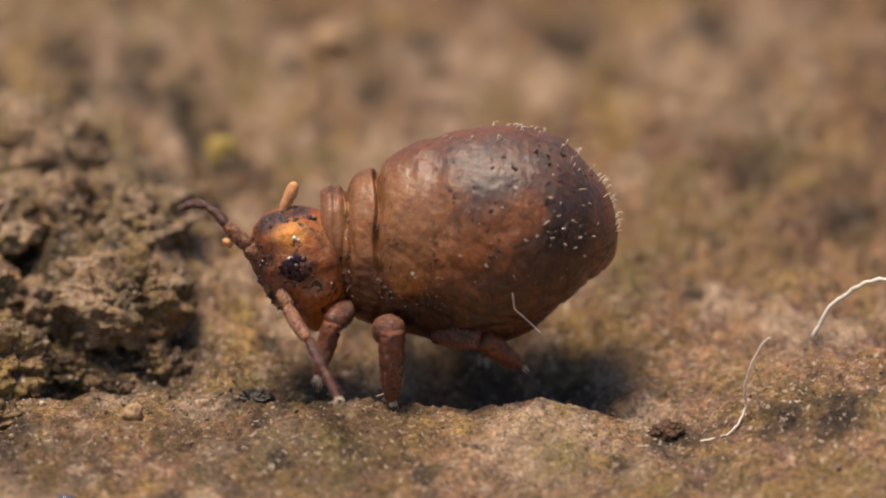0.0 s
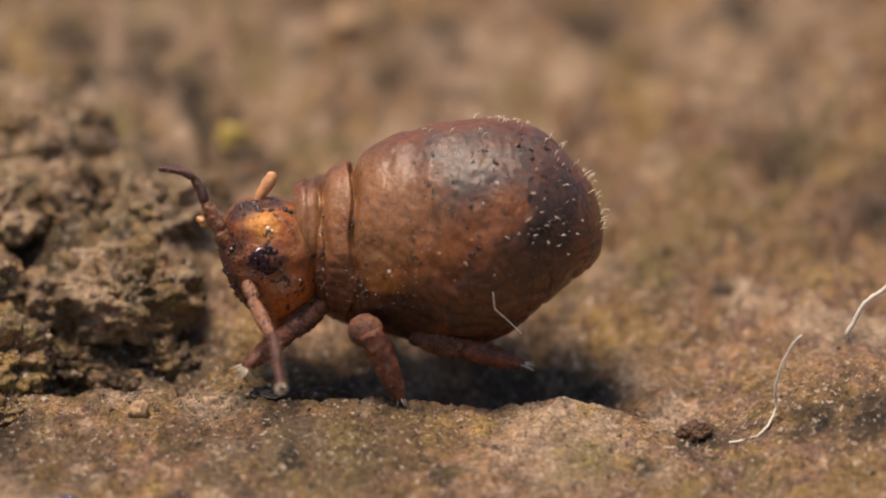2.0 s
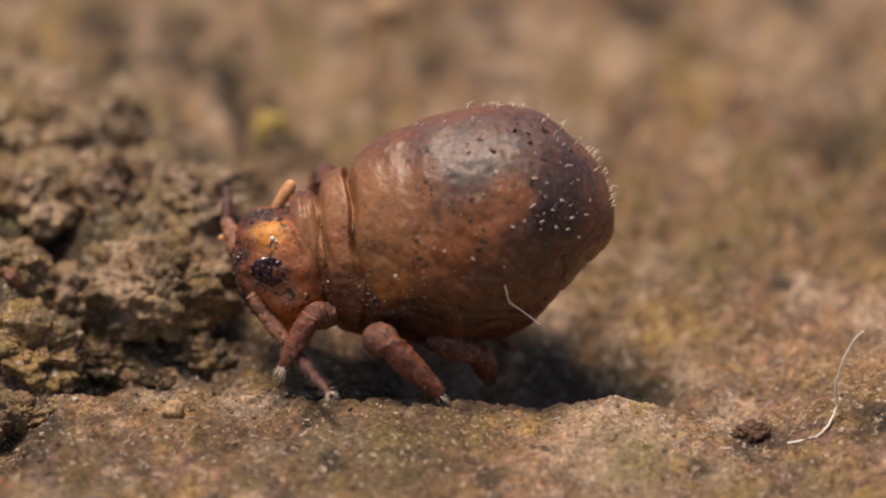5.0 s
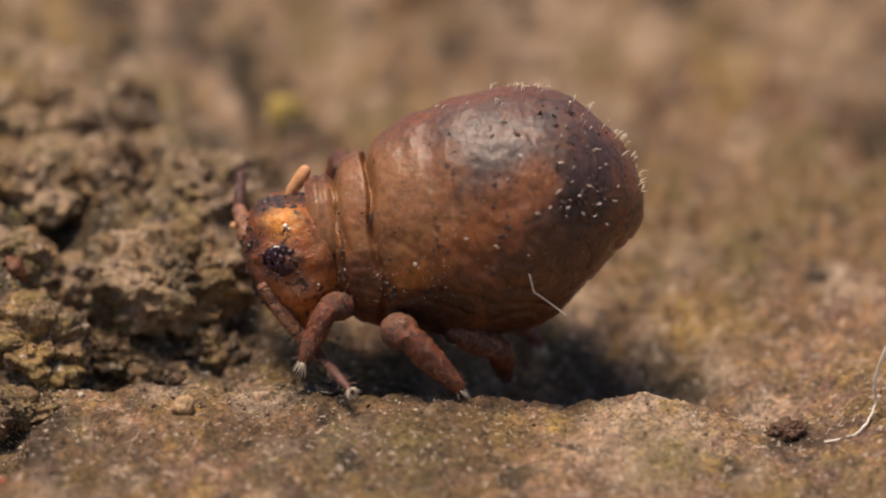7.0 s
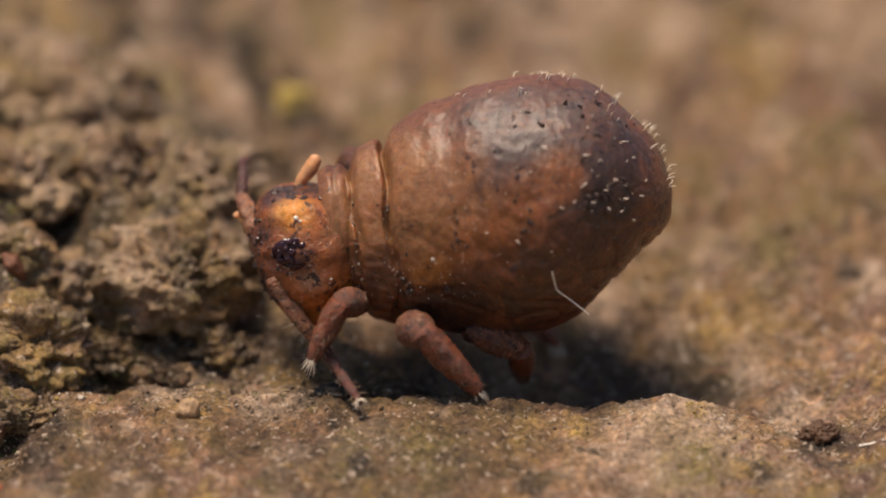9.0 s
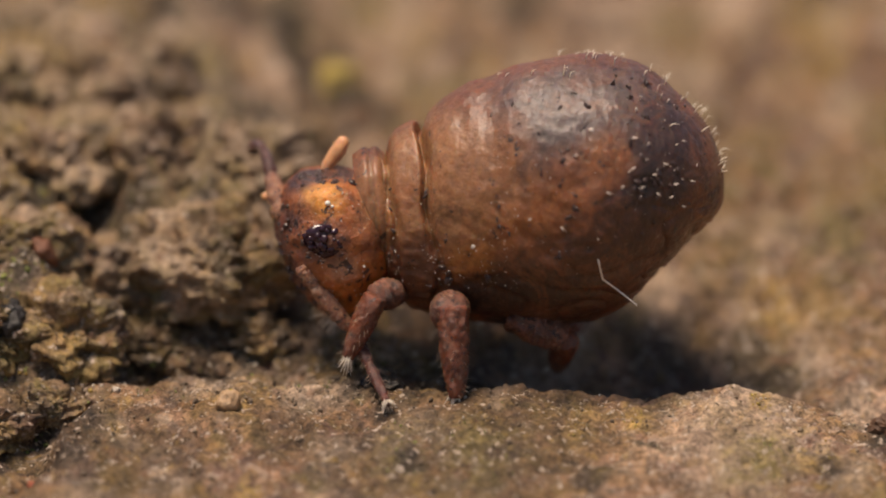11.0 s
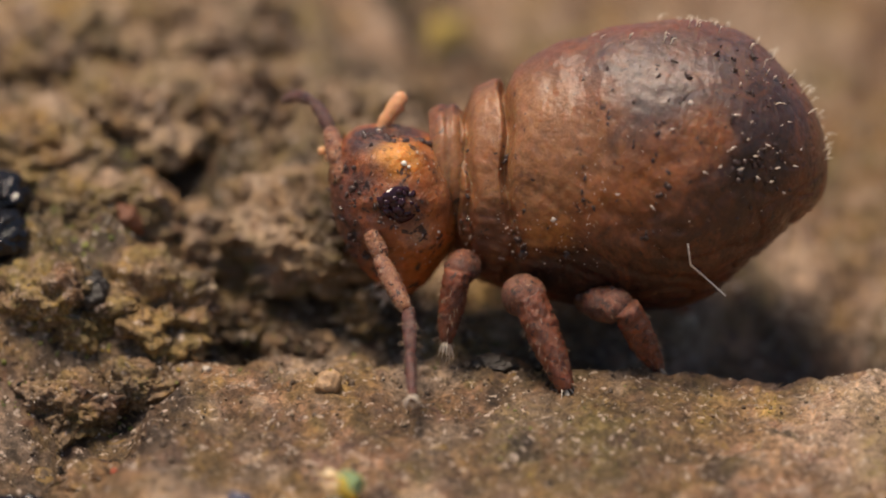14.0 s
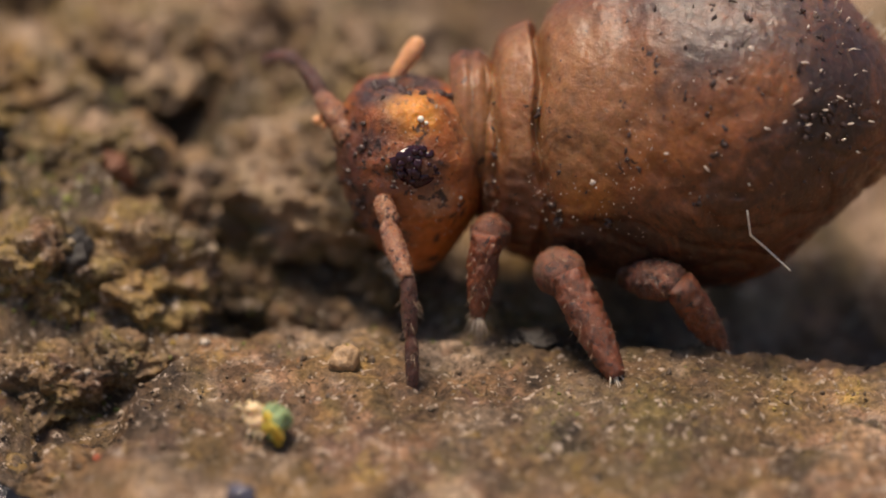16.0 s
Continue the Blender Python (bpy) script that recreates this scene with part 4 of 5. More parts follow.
def warts():
    """Dark crusts of soil stuck to the back and flank."""
    rng = random.Random(9)
    bm = bmesh.new()
    spots = [(-0.050, 0.268), (-0.036, 0.225), (-0.223, 0.239), (-0.266, 0.325), (0.079, 0.325), (0.223, 0.176), (0.166, 0.440), (-0.094, 0.426), (0.626, 0.124), (0.569, 0.095), (0.669, 0.081), (0.540, 0.037),
             (0.712, 0.153), (0.266, -0.020), (0.252, -0.078), (0.194, -0.279), (-0.324, -0.107), (-0.309, -0.193), (-0.353, -0.366), (-0.151, -0.394)]
    for i, (x, h) in enumerate(spots):
        for k in range(3):
            c, way = on_trunk(x + rng.uniform(-0.035, 0.035), h + rng.uniform(-0.03, 0.03))
            r = rng.uniform(0.007, 0.017)
            lump(bm, c - way * r * 0.7, (r * 1.5, r, r * 0.9), i * 3 + k, 2, 0.5)
    for i in range(46):
        x = rng.uniform(-0.50, 0.62)
        top, low, _ = smooth_ring(x)
        c, way = on_trunk(x, low + (top - low) * rng.uniform(0.55, 0.93))
        for k in range(rng.choice((1, 2, 3))):
            r = rng.uniform(0.006, 0.014)
            aside = Vector((rng.uniform(-1.6, 1.6) * r, 0, rng.uniform(-1, 1) * r))
            lump(bm, c + aside - way * r * 0.6, (r * 1.9, r * 0.7, r * 0.5), 400 + 3 * i + k, 2, 0.6)
    for i in range(150):
        x = rng.uniform(-0.612, 0.856)
        top, low, _ = smooth_ring(x)
        c, way = on_trunk(x, low + (top - low) * rng.uniform(0.25, 0.97))
        r = rng.uniform(0.002, 0.0085)
        lump(bm, c - way * r * 0.75, (r * 1.8, r, r * 0.8), i, 2, 0.7)
    return bm


tagged(part("soil_specks", warts(), CRUST, springtail, "dark specks of soil stuck to the skin"), kind="stuff")


def glints():
    """Flat scales that catch the light (place, length, slope), and white specks."""
    rng = random.Random(12)
    bm = bmesh.new()
    flakes = [(0.526, 0.420, 0.022, 80), (0.520, 0.285, 0.042, 8), (0.746, 0.276, 0.040, 2), (0.589, 0.262, 0.020, 60), (0.250, 0.199, 0.026, 15),
              (0.669, 0.171, 0.034, -25), (0.511, 0.139, 0.052, 40), (0.406, 0.030, 0.036, -12), (0.045, -0.098, 0.020, 10), (0.201, -0.141, 0.034, -40),
              (0.362, -0.180, 0.022, -60), (0.795, 0.096, 0.034, -5), (0.815, 0.165, 0.026, 70), (0.677, 0.462, 0.026, 75), (0.560, 0.060, 0.030, 20), (0.640, 0.030, 0.024, -30),
              (0.720, 0.080, 0.028, 15), (0.470, 0.060, 0.022, 50), (0.620, 0.120, 0.024, 5), (0.700, 0.020, 0.022, 35), (0.760, -0.020, 0.020, -15)]
    for i, (x, h, size, slope) in enumerate(flakes):
        c, way = on_trunk(x, h)
        a = radians(slope)
        run = Vector((math.cos(a), 0, math.sin(a)))
        run = (run - way * run.dot(way)).normalized()
        n = size * 0.5
        tube([c - run * n, c - run * n * 0.3 + way * 0.008, c + run * n * 0.4 + way * 0.010, c + run * n + way * 0.006], [0.0016, 0.0046, 0.0038, 0.0012], 6, bm, 0.45)
    for i, (x, h) in enumerate([(0.320, 0.318), (-0.214, -0.230), (-0.381, -0.107), (-0.20, -0.25)]):
        c, way = on_trunk(x, h)
        r = 0.012 if i < 2 else 0.007
        lump(bm, c + way * 0.001, (r * 1.2, r * 0.8, r), i, 2, 0.3)
    # pale specks standing in for wet sparkle, densest low on the front
    for i in range(330):
        x = rng.uniform(-0.612, 0.770) if i % 2 else rng.uniform(-0.612, 0.0)
        top, low, _ = smooth_ring(x)
        c, way = on_trunk(x, low + (top - low) * (rng.uniform(0.15, 0.9) if i % 2 else rng.uniform(0.15, 0.55)))
        r = rng.uniform(0.0012, 0.0036)
        lump(bm, c + way * 0.0005, (r * 1.5, r * 0.7, r), i, 1, 0.4)
    return bm


tagged(part("pale_specks", glints(), FLAKE, springtail, "white scales, and specks standing in for sparkle, on the flank"), kind="stuff")


def stuck_fibre():
    pts = [on_trunk(*(0.367, -0.273)), on_trunk(*(0.390, -0.360)), on_trunk(*(0.453, -0.400))]
    places = [c + w * 0.015 for c, w in pts]
    end = Vector(side((0.554, -0.489), places[-1].y - 0.03))
    pts, radii = fine([*places, end], [0.004, 0.005, 0.0045, 0.0035], 0.03)
    return tube(pts, radii, 6)


part("stuck_fibre", stuck_fibre(), FIBRE, springtail, "bent white fibre stuck to the flank")

# head, in its own space: the origin is the neck joint
SKULL = [(0.273, -0.238, 0.123, 0.132), (0.257, -0.245, 0.185, 0.198), (0.2, -0.238, 0.224, 0.252), (0.115, -0.23, 0.251, 0.282),
         (0.03, -0.2245, 0.271, 0.3), (-0.058, -0.21, 0.274, 0.3), (-0.164, -0.196, 0.258, 0.282), (-0.265, -0.187, 0.209, 0.228),
         (-0.341, -0.1785, 0.155, 0.174), (-0.404, -0.167, 0.096, 0.12), (-0.448, -0.158, 0.048, 0.06)]


def skull_ring(z):
    zs = [r[0] for r in SKULL][::-1]
    return [float(np.interp(z, zs, [r[i] for r in SKULL][::-1])) for i in (1, 2, 3)]


def head_mesh():
    rings = []
    lo, hi = SKULL[-1][0], SKULL[0][0]
    for i in range(91):
        z = hi + (lo - hi) * (0.5 - 0.5 * math.cos(math.pi * i / 90))
        w = min(0.03, hi - z, z - lo)
        got = [skull_ring(z + k * w) for k in (-1, -0.5, 0, 0.5, 1)]
        cx, rx, ry = [sum(g[j] for g in got) / 5 for j in range(3)]
        ring = []
        for k in range(64):
            h = -2 * math.pi * k / 64
            c = Vector((cx + rx * math.cos(h), ry * math.sin(h), z))
            out = Vector((math.cos(h), math.sin(h), 0))
            dent = 0.014 * noise.noise(c * 7) + 0.009 * noise.noise(c * 17) + 0.005 * noise.noise(c * 38)
            # brow ridge behind the eyes
            dent += 0.014 * math.exp(-((z - 0.03) / 0.05) ** 2) * max(0, -math.sin(h))
            ring.append(c + out * dent)
        rings.append(ring)
    return loft(rings)


def on_head(x, height, sign=-1):
    z = height
    for _ in range(6):
        cx, rx, ry = skull_ring(z)
        c = max(-0.99, min(0.99, (x - cx) / rx))
        z = 0.5 * z + 0.5 * min(0.262, (height + ry * math.sqrt(1 - c * c) * math.sin(TILT)) / math.cos(TILT))
    cx, rx, ry = skull_ring(z)
    c = max(-0.99, min(0.99, (x - cx) / rx))
    s = math.sqrt(1 - c * c)
    return Vector((x, sign * ry * s, z)), Vector((c * ry, sign * s * rx, 0)).normalized()


head = part("head", head_mesh(), HEAD, springtail, "amber brown head with a dark face")


def eye_patch(sign):
    c, way = on_head(-0.285, -0.05, sign)
    return lump(bmesh.new(), c - way * 0.014, (0.094, 0.028, 0.074), 0.0, 3, 0.28)


def eye_lenses(sign):
    """Beady lenses on the dark patch."""
    bm = bmesh.new()
    c, way = on_head(-0.285, -0.05, sign)
    rng = random.Random(3)
    for k in range(30):
        a, f = rng.uniform(0, 6.3), math.sqrt(rng.random())
        bead = c + Vector((0.084 * f * math.cos(a), 0, 0.064 * f * math.sin(a))) + way * (0.016 - 0.022 * f)
        r = rng.uniform(0.010, 0.021)
        lump(bm, bead, (r, r, r), k, 2, 0.25)
    return bm


for sign in (-1, 1):
    part("eye", eye_patch(sign), EYE, head, "dark purple patch of the eye")
    tagged(part("eye_lenses", eye_lenses(sign), EYE, head, "dark shining beads of the eye"), kind="stuff")


def brow_crust():
    bm = bmesh.new()
    rng = random.Random(8)
    for i in range(90):
        f = rng.random()
        x = -0.41 + 0.30 * f
        z = 0.19 + 0.085 * math.sin(math.pi * min(1, f * 1.1)) + rng.uniform(-0.02, 0.02)
        c, way = on_head(x, min(0.268, z), -1)
        c.y *= rng.uniform(-0.5, 0.9)
        s = rng.uniform(0.006, 0.015)
        lump(bm, c, (s * 1.5, s, s), i, 2, 0.5)
    for i in range(70):
        z = rng.uniform(-0.36, 0.16)
        cx, rx, ry = skull_ring(z)
        h = math.radians(rng.uniform(150, 240))
        s = rng.uniform(0.004, 0.012)
        lump(bm, (cx + rx * math.cos(h), ry * math.sin(h), z), (s, s, s * 1.4), 50 + i, 2, 0.5)
    return bm


tagged(part("brow_crust", brow_crust(), CRUST, head, "dark crust along brow and face"), kind="stuff")


def face_hairs():
    bm = bmesh.new()
    rng = random.Random(2)
    for i in range(16):
        z = rng.uniform(-0.47, -0.38)
        cx, rx, ry = skull_ring(z)
        root = Vector((cx - rx * rng.uniform(0.3, 0.9), rng.uniform(-0.5, 0.3) * ry, z))
        tube([root, root + Vector((rng.uniform(-0.07, -0.01), rng.uniform(-0.03, 0.02), rng.uniform(-0.07, -0.02)))], [0.0035, 0.0015], 4, bm)
    return bm


tagged(part("mouth_hairs", face_hairs(), BRISTLE, head, "short white hairs round the mouth"), kind="stuff")


# bright beads added in place of wet glints on brow and cheek
def glint_beads():
    bm = bmesh.new()
    for i, (x, z, r) in enumerate(((-0.275, 0.125, 0.013), (-0.255, 0.11, 0.008), (-0.105, -0.17, 0.008))):
        c, way = on_head(x, z)
        lump(bm, c + way * 0.004, (r, r, r), i, 2, 0.1)
    return bm


def head_specks():
    """Pale grains that stand in for wet glints on cheek, brow and neck."""
    rng = random.Random(31)
    bm = bmesh.new()
    for i in range(110):
        x, z = rng.uniform(-0.45, 0.0), rng.uniform(-0.36, 0.20)
        c, way = on_head(x, z)
        r = rng.uniform(0.0018, 0.0042)
        lump(bm, c + way * 0.001, (r * 1.4, r * 0.8, r), i, 1, 0.4)
    return bm


tagged(part("head_specks", head_specks(), FLAKE, head, "tiny pale grains standing in for glints on the head"), kind="stuff")
BEAD = plain_material("glint_stand_in", (0.9, 0.85, 0.75), 0.05)
part("shiny_beads", glint_beads(), BEAD, head, "tiny bright beads added as glints on the head")
stub_pts, stub_r = fine([(0, 0, -0.02), (0.025, 0.0, 0.05), (0.075, 0.0, 0.125), (0.098, 0.0, 0.165), (0.106, 0.0, 0.178)], [0.026, 0.030, 0.037, 0.028, 0.012], 0.012)
stub = part("stub", tube(stub_pts, stub_r, 14, None, 0.10), STUB, head, "small orange finger-like stub behind the brow")
stub.location = Vector((-0.27, 0.10, 0.24)) * MM


def jointed(name, bones, sides, mat, label, hair=0.0, seed=0, bend=0.0, pinch=0.2):
    """A limb piece along +z: bones are (length, start radius, middle radius, end radius)."""
    pts, radii, z = [], [], 0.0
    total = sum(b[0] for b in bones)
    for length, r0, r1, r2 in bones:
        n = 26
        for k in range(n + 1):
            f = k / n
            r = r0 * (1 - f) + r2 * f + (r1 - (r0 + r2) / 2) * math.sin(math.pi * f)
            r *= 1 - pinch * (math.exp(-(f / 0.07) ** 2) + math.exp(-((1 - f) / 0.07) ** 2))
            pts.append(Vector((0.006 * math.sin(z * 30 + seed), 0.004 * math.cos(z * 23 + seed) + bend * ((z + length * f) / total) * (1 - (z + length * f) / total), z + length * f)))
            radii.append(max(r, 0.004))
        z += length + 0.002
    ob = part(name, tube(pts, radii, sides + 8, None, 0.13), mat, springtail, label)
    bm = bmesh.new()
    rng = random.Random(seed)
    for i in range(int(z * 110)):
        h, at = rng.uniform(0, 6.3), rng.uniform(0.15 * z, z)
        k = min(range(len(pts)), key=lambda j: abs(pts[j].z - at))
        out = Vector((math.cos(h), math.sin(h), 0.75))
        root = pts[k] + Vector((math.cos(h), math.sin(h), 0)) * radii[k] * 0.9
        tube([root, root + out * hair * rng.uniform(0.5, 1)], [0.0012, 0.0005], 4, bm)
    tagged(part("limb_hairs", bm, HAIR, ob, "fine pale hairs"), kind="stuff")
    return ob


def claw_mesh(seed, size, spines):
    bm = bmesh.new()
    rng = random.Random(seed)
    for i in range(spines):
        a, b = rng.gauss(0, 0.5), rng.uniform(-0.6, 0.3)
        tall = size * rng.uniform(0.55, 1.0)
        root = Vector((0.012 * a, 0.012 * b, -0.01 - 0.03 * abs(a)))
        tube([root, root + Vector((0.35 * size * a, 0.3 * size * b, 0.45 * tall)), root + Vector((0.62 * size * a, 0.6 * size * b, tall * (1.0 - 0.25 * abs(a))))], [0.0042, 0.0034, 0.0012], 5, bm)
    return bm


ANTENNA_NEAR = (jointed("antenna_base", ((0.12, 0.034, 0.038, 0.036), (0.26, 0.035, 0.039, 0.030)), 18, ANTENNA, "rough tan lower antenna", 0.018, 1),
                jointed("antenna_tip", ((0.23, 0.028, 0.031, 0.024), (0.25, 0.024, 0.025, 0.013)), 16, TIP, "thin dark antenna tip with pale hairs", 0.045, 2), 0.38, 0.48)
ANTENNA_FAR = (jointed("antenna_base", ((0.09, 0.044, 0.050, 0.043), (0.18, 0.043, 0.042, 0.030)), 18, ANTENNA, "tan lower antenna", 0.015, 3),
               jointed("antenna_tip", ((0.14, 0.030, 0.028, 0.022), (0.18, 0.024, 0.025, 0.016)), 16, TIP, "dark brown antenna tip", 0.02, 4, 0.30), 0.27, 0.32)
tuft = bmesh.new()
for i in range(26):
    a = i * 2.4
    tube([(0, 0, -0.03 + 0.001 * i), (0.036 * math.cos(a), 0.036 * math.sin(a), 0.02 + 0.001 * i)], [0.005, 0.0016], 4, tuft)
near_tuft = part("tip_tuft", tuft, BRISTLE, ANTENNA_NEAR[1], "white hairy antenna tip")
near_tuft.location = (0, 0, 0.46 * MM)
mite = part("orange_speck", lump(lump(bmesh.new(), (0, 0, 0), (0.022, 0.02, 0.034), 5, 2), (-0.012, 0, -0.03), (0.016, 0.014, 0.02), 6, 2), STUB, ANTENNA_FAR[0], "orange speck hanging on the antenna")
mite.location = Vector((0.02, -0.065, 0.20)) * MM


def leg(seed, upper, lower, thick):
    thigh = jointed("femur", ((upper * 0.25, 0.7 * thick, 0.8 * thick, 0.8 * thick), (upper * 0.75, 0.95 * thick, 1.1 * thick, 0.85 * thick)), 20, KNEE, "stout reddish brown upper leg", 0.02, seed, 0.0, 0.08)
    shin = jointed("tibia", ((lower * 0.96, 0.86 * thick, 0.84 * thick, 0.44 * thick),), 20, LIMB, "tapering reddish brown lower leg", 0.035, seed + 20, 0.0, 0.06)
    foot = part("claw", claw_mesh(seed, 0.12 if seed == 1 else 0.105, 16 if seed == 1 else 11), BRISTLE, shin, "pale claw")
    tagged(foot, kind="stuff")
    foot.location = (0, 0, lower * 0.94 * MM)
    return thigh, shin, upper, lower


# hip in the body's space; then where the foot stands: seconds, across, up, depth
def hip(xz, y):
    return Vector((xz[0], y, xz[1]))


LEGS = [
    (leg(1, 0.26, 0.34, 0.064), hip((-0.540, -0.430), -0.13), Vector((-0.1, -0.5, 0.5)),
     [(0, *(-0.455, 0.111), 0.04), (1.0, *(-0.520, 0.120), 0.04), (1.3, *(-0.682, 0.201), 0.04), (1.6, *(-0.754, 0.169), 0.04), (2.0, *(-0.949, 0.130), 0.04), (2.6, *(-0.975, 0.130), 0.04), (7.0, *(-0.916, 0.123), 0.04), (8.7, *(-0.916, 0.123), 0.04),
      (9.6, *(-0.936, 0.185), 0.04), (10.4, *(-0.968, 0.104), 0.04), (12.7, *(-0.959, 0.097), 0.04), (13.1, *(-0.981, 0.136), 0.04), (13.6, *(-1.011, 0.078), 0.02), (16, *(-1.024, 0.062), 0.02)]),
    (leg(2, 0.24, 0.45, 0.080), hip((-0.330, -0.520), -0.24), Vector((0.15, -1.0, 0.35)),
     [(0, *(-0.023, -0.039), -0.02), (1.5, *(-0.039, -0.039), -0.02), (2.6, *(-0.065, -0.026), -0.02), (7.0, *(-0.084, -0.012), -0.02), (9.2, *(-0.084, -0.012), -0.02), (9.7, *(-0.260, 0.071), -0.06), (10.3, *(-0.448, -0.084), -0.10),
      (12.5, *(-0.458, -0.104), -0.13), (14.5, *(-0.485, -0.133), -0.19), (16, *(-0.485, -0.150), -0.22)]),
    (leg(3, 0.29, 0.38, 0.070), hip((-0.050, -0.515), -0.25), Vector((0.2, -0.8, 0.6)),
     [(0, *(0.731, 0.169), 0.25), (1.5, *(0.851, 0.111), 0.2), (2.0, *(0.851, 0.111), 0.2), (2.5, *(0.780, 0.136), 0.2), (2.8, *(0.650, 0.175), 0.2), (3.2, *(0.357, 0.111), 0.2), (4.2, *(0.200, 0.060), 0.46), (6.3, *(0.130, 0.050), 0.48),
      (8.7, *(0.130, 0.050), 0.48), (10.8, *(0.020, 0.060), 0.46), (12.4, *(-0.065, 0.080), 0.42), (12.9, *(-0.033, 0.040), 0.16), (13.4, *(-0.084, -0.030), 0.06), (14.5, *(-0.100, -0.030), 0.06), (16, *(-0.090, -0.040), 0.06)]),
    (leg(4, 0.40, 0.58, 0.066), hip((-0.470, 0.120), 0.18), Vector((0.25, -0.2, 1.0)),
     [(0, *(-0.325, 0.592), 1.0), (0.8, *(-0.455, 0.592), 1.0), (1.3, *(-0.650, 0.640), 1.0), (4.2, *(-0.845, 0.640), 1.0), (8.7, *(-0.845, 0.640), 1.0), (9.8, *(-0.900, 0.480), 1.0), (10.8, *(-0.950, 0.380), 1.0), (16, *(-1.105, 0.360), 1.0)]),
    (leg(5, 0.26, 0.40, 0.060), hip((-0.353, -0.452), 0.26), Vector((0.1, 1.0, 0.3)),
     [(0, *(0.000, 0.299), 0.8), (4.2, *(-0.130, 0.292), 0.8), (8.7, *(-0.130, 0.292), 0.8), (10.8, *(-0.325, 0.292), 0.8), (16, *(-0.422, 0.292), 0.8)]),
    (leg(6, 0.30, 0.42, 0.058), hip((-0.036, -0.510), 0.24), Vector((0.3, 1.0, 0.3)),
     [(0, *(0.520, 0.201), 0.8), (4.2, *(0.325, 0.201), 0.8), (8.7, *(0.325, 0.201), 0.8), (10.8, *(0.130, 0.201), 0.8), (16, *(0.000, 0.201), 0.8)]),
]

# sharpest at the planted near foot
cam.data.dof.focus_object = next(c for c in LEGS[1][0][1].children if c.name.startswith("claw"))

# seconds, place of the trunk's middle, turn
TRUNK_AT = [
    (0.0, *(0.325, 0.916), 0.0), (0.5, *(0.254, 0.903), -0.8), (1.0, *(0.224, 0.887), -2.2), (1.5, *(0.172, 0.877), -0.8), (2.0, *(0.097, 0.890), 0.1), (2.5, *(0.023, 0.887), -0.7), (3.0, *(-0.023, 0.884), -1.2), (3.5, *(-0.055, 0.868), -2.9),
    (4.0, *(-0.114, 0.855), -6.4), (4.4, *(-0.117, 0.855), -6.5), (6.5, *(-0.123, 0.868), -6.6), (7.0, *(-0.120, 0.871), -6.5), (7.5, *(-0.120, 0.874), -6.4), (8.0, *(-0.120, 0.874), -6.4), (8.5, *(-0.094, 0.877), -5.7), (11.0, *(-0.159, 0.861), -5.3), (11.5, *(-0.156, 0.812), -3.3),
    (12.0, *(-0.175, 0.803), -2.2), (12.5, *(-0.205, 0.806), -1.3), (13.0, *(-0.276, 0.822), 0.1), (13.5, *(-0.325, 0.838), -0.9), (14.0, *(-0.328, 0.835), -1.4), (14.5, *(-0.322, 0.826), -1.2), (15.0, *(-0.319, 0.816), -1.2), (15.5, *(-0.367, 0.816), -1.5), (16.0, *(-0.377, 0.806), -1.9)]
# seconds, place of the glint bead on the brow, nod, turn towards the lens
BEAD_AT = [
    (0.0, *(-0.582, 0.913), -8, 12), (0.5, *(-0.653, 0.884), -7, 12), (1.0, *(-0.686, 0.851), -7, 12), (1.5, *(-0.734, 0.874), -3.5, 12), (2.0, *(-0.803, 0.916), -1, 12), (2.5, *(-0.871, 0.913), 1.5, 9), (3.0, *(-0.916, 0.890), 1.5, 5),
    (3.5, *(-0.949, 0.858), 0, 3), (4.0, *(-0.985, 0.819), -1.5, 0), (6.5, *(-0.994, 0.826), 0, 0), (7.0, *(-0.998, 0.829), 0, 0), (8.0, *(-1.001, 0.832), 0, 0), (8.5, *(-0.975, 0.845), 0, 0), (11.0, *(-1.053, 0.832), 0.7, 5),
    (11.5, *(-1.043, 0.806), 0.7, 8), (12.0, *(-1.063, 0.809), 0.5, 12), (12.5, *(-1.079, 0.832), 2, 15), (13.0, *(-1.144, 0.861), 4, 19), (13.5, *(-1.199, 0.864), 3.6, 20), (14.5, *(-1.196, 0.845), 3.6, 20), (15.0, *(-1.190, 0.835), 3, 20), (15.5, *(-1.238, 0.829), 3, 20), (16.0, *(-1.248, 0.812), 3, 20)]
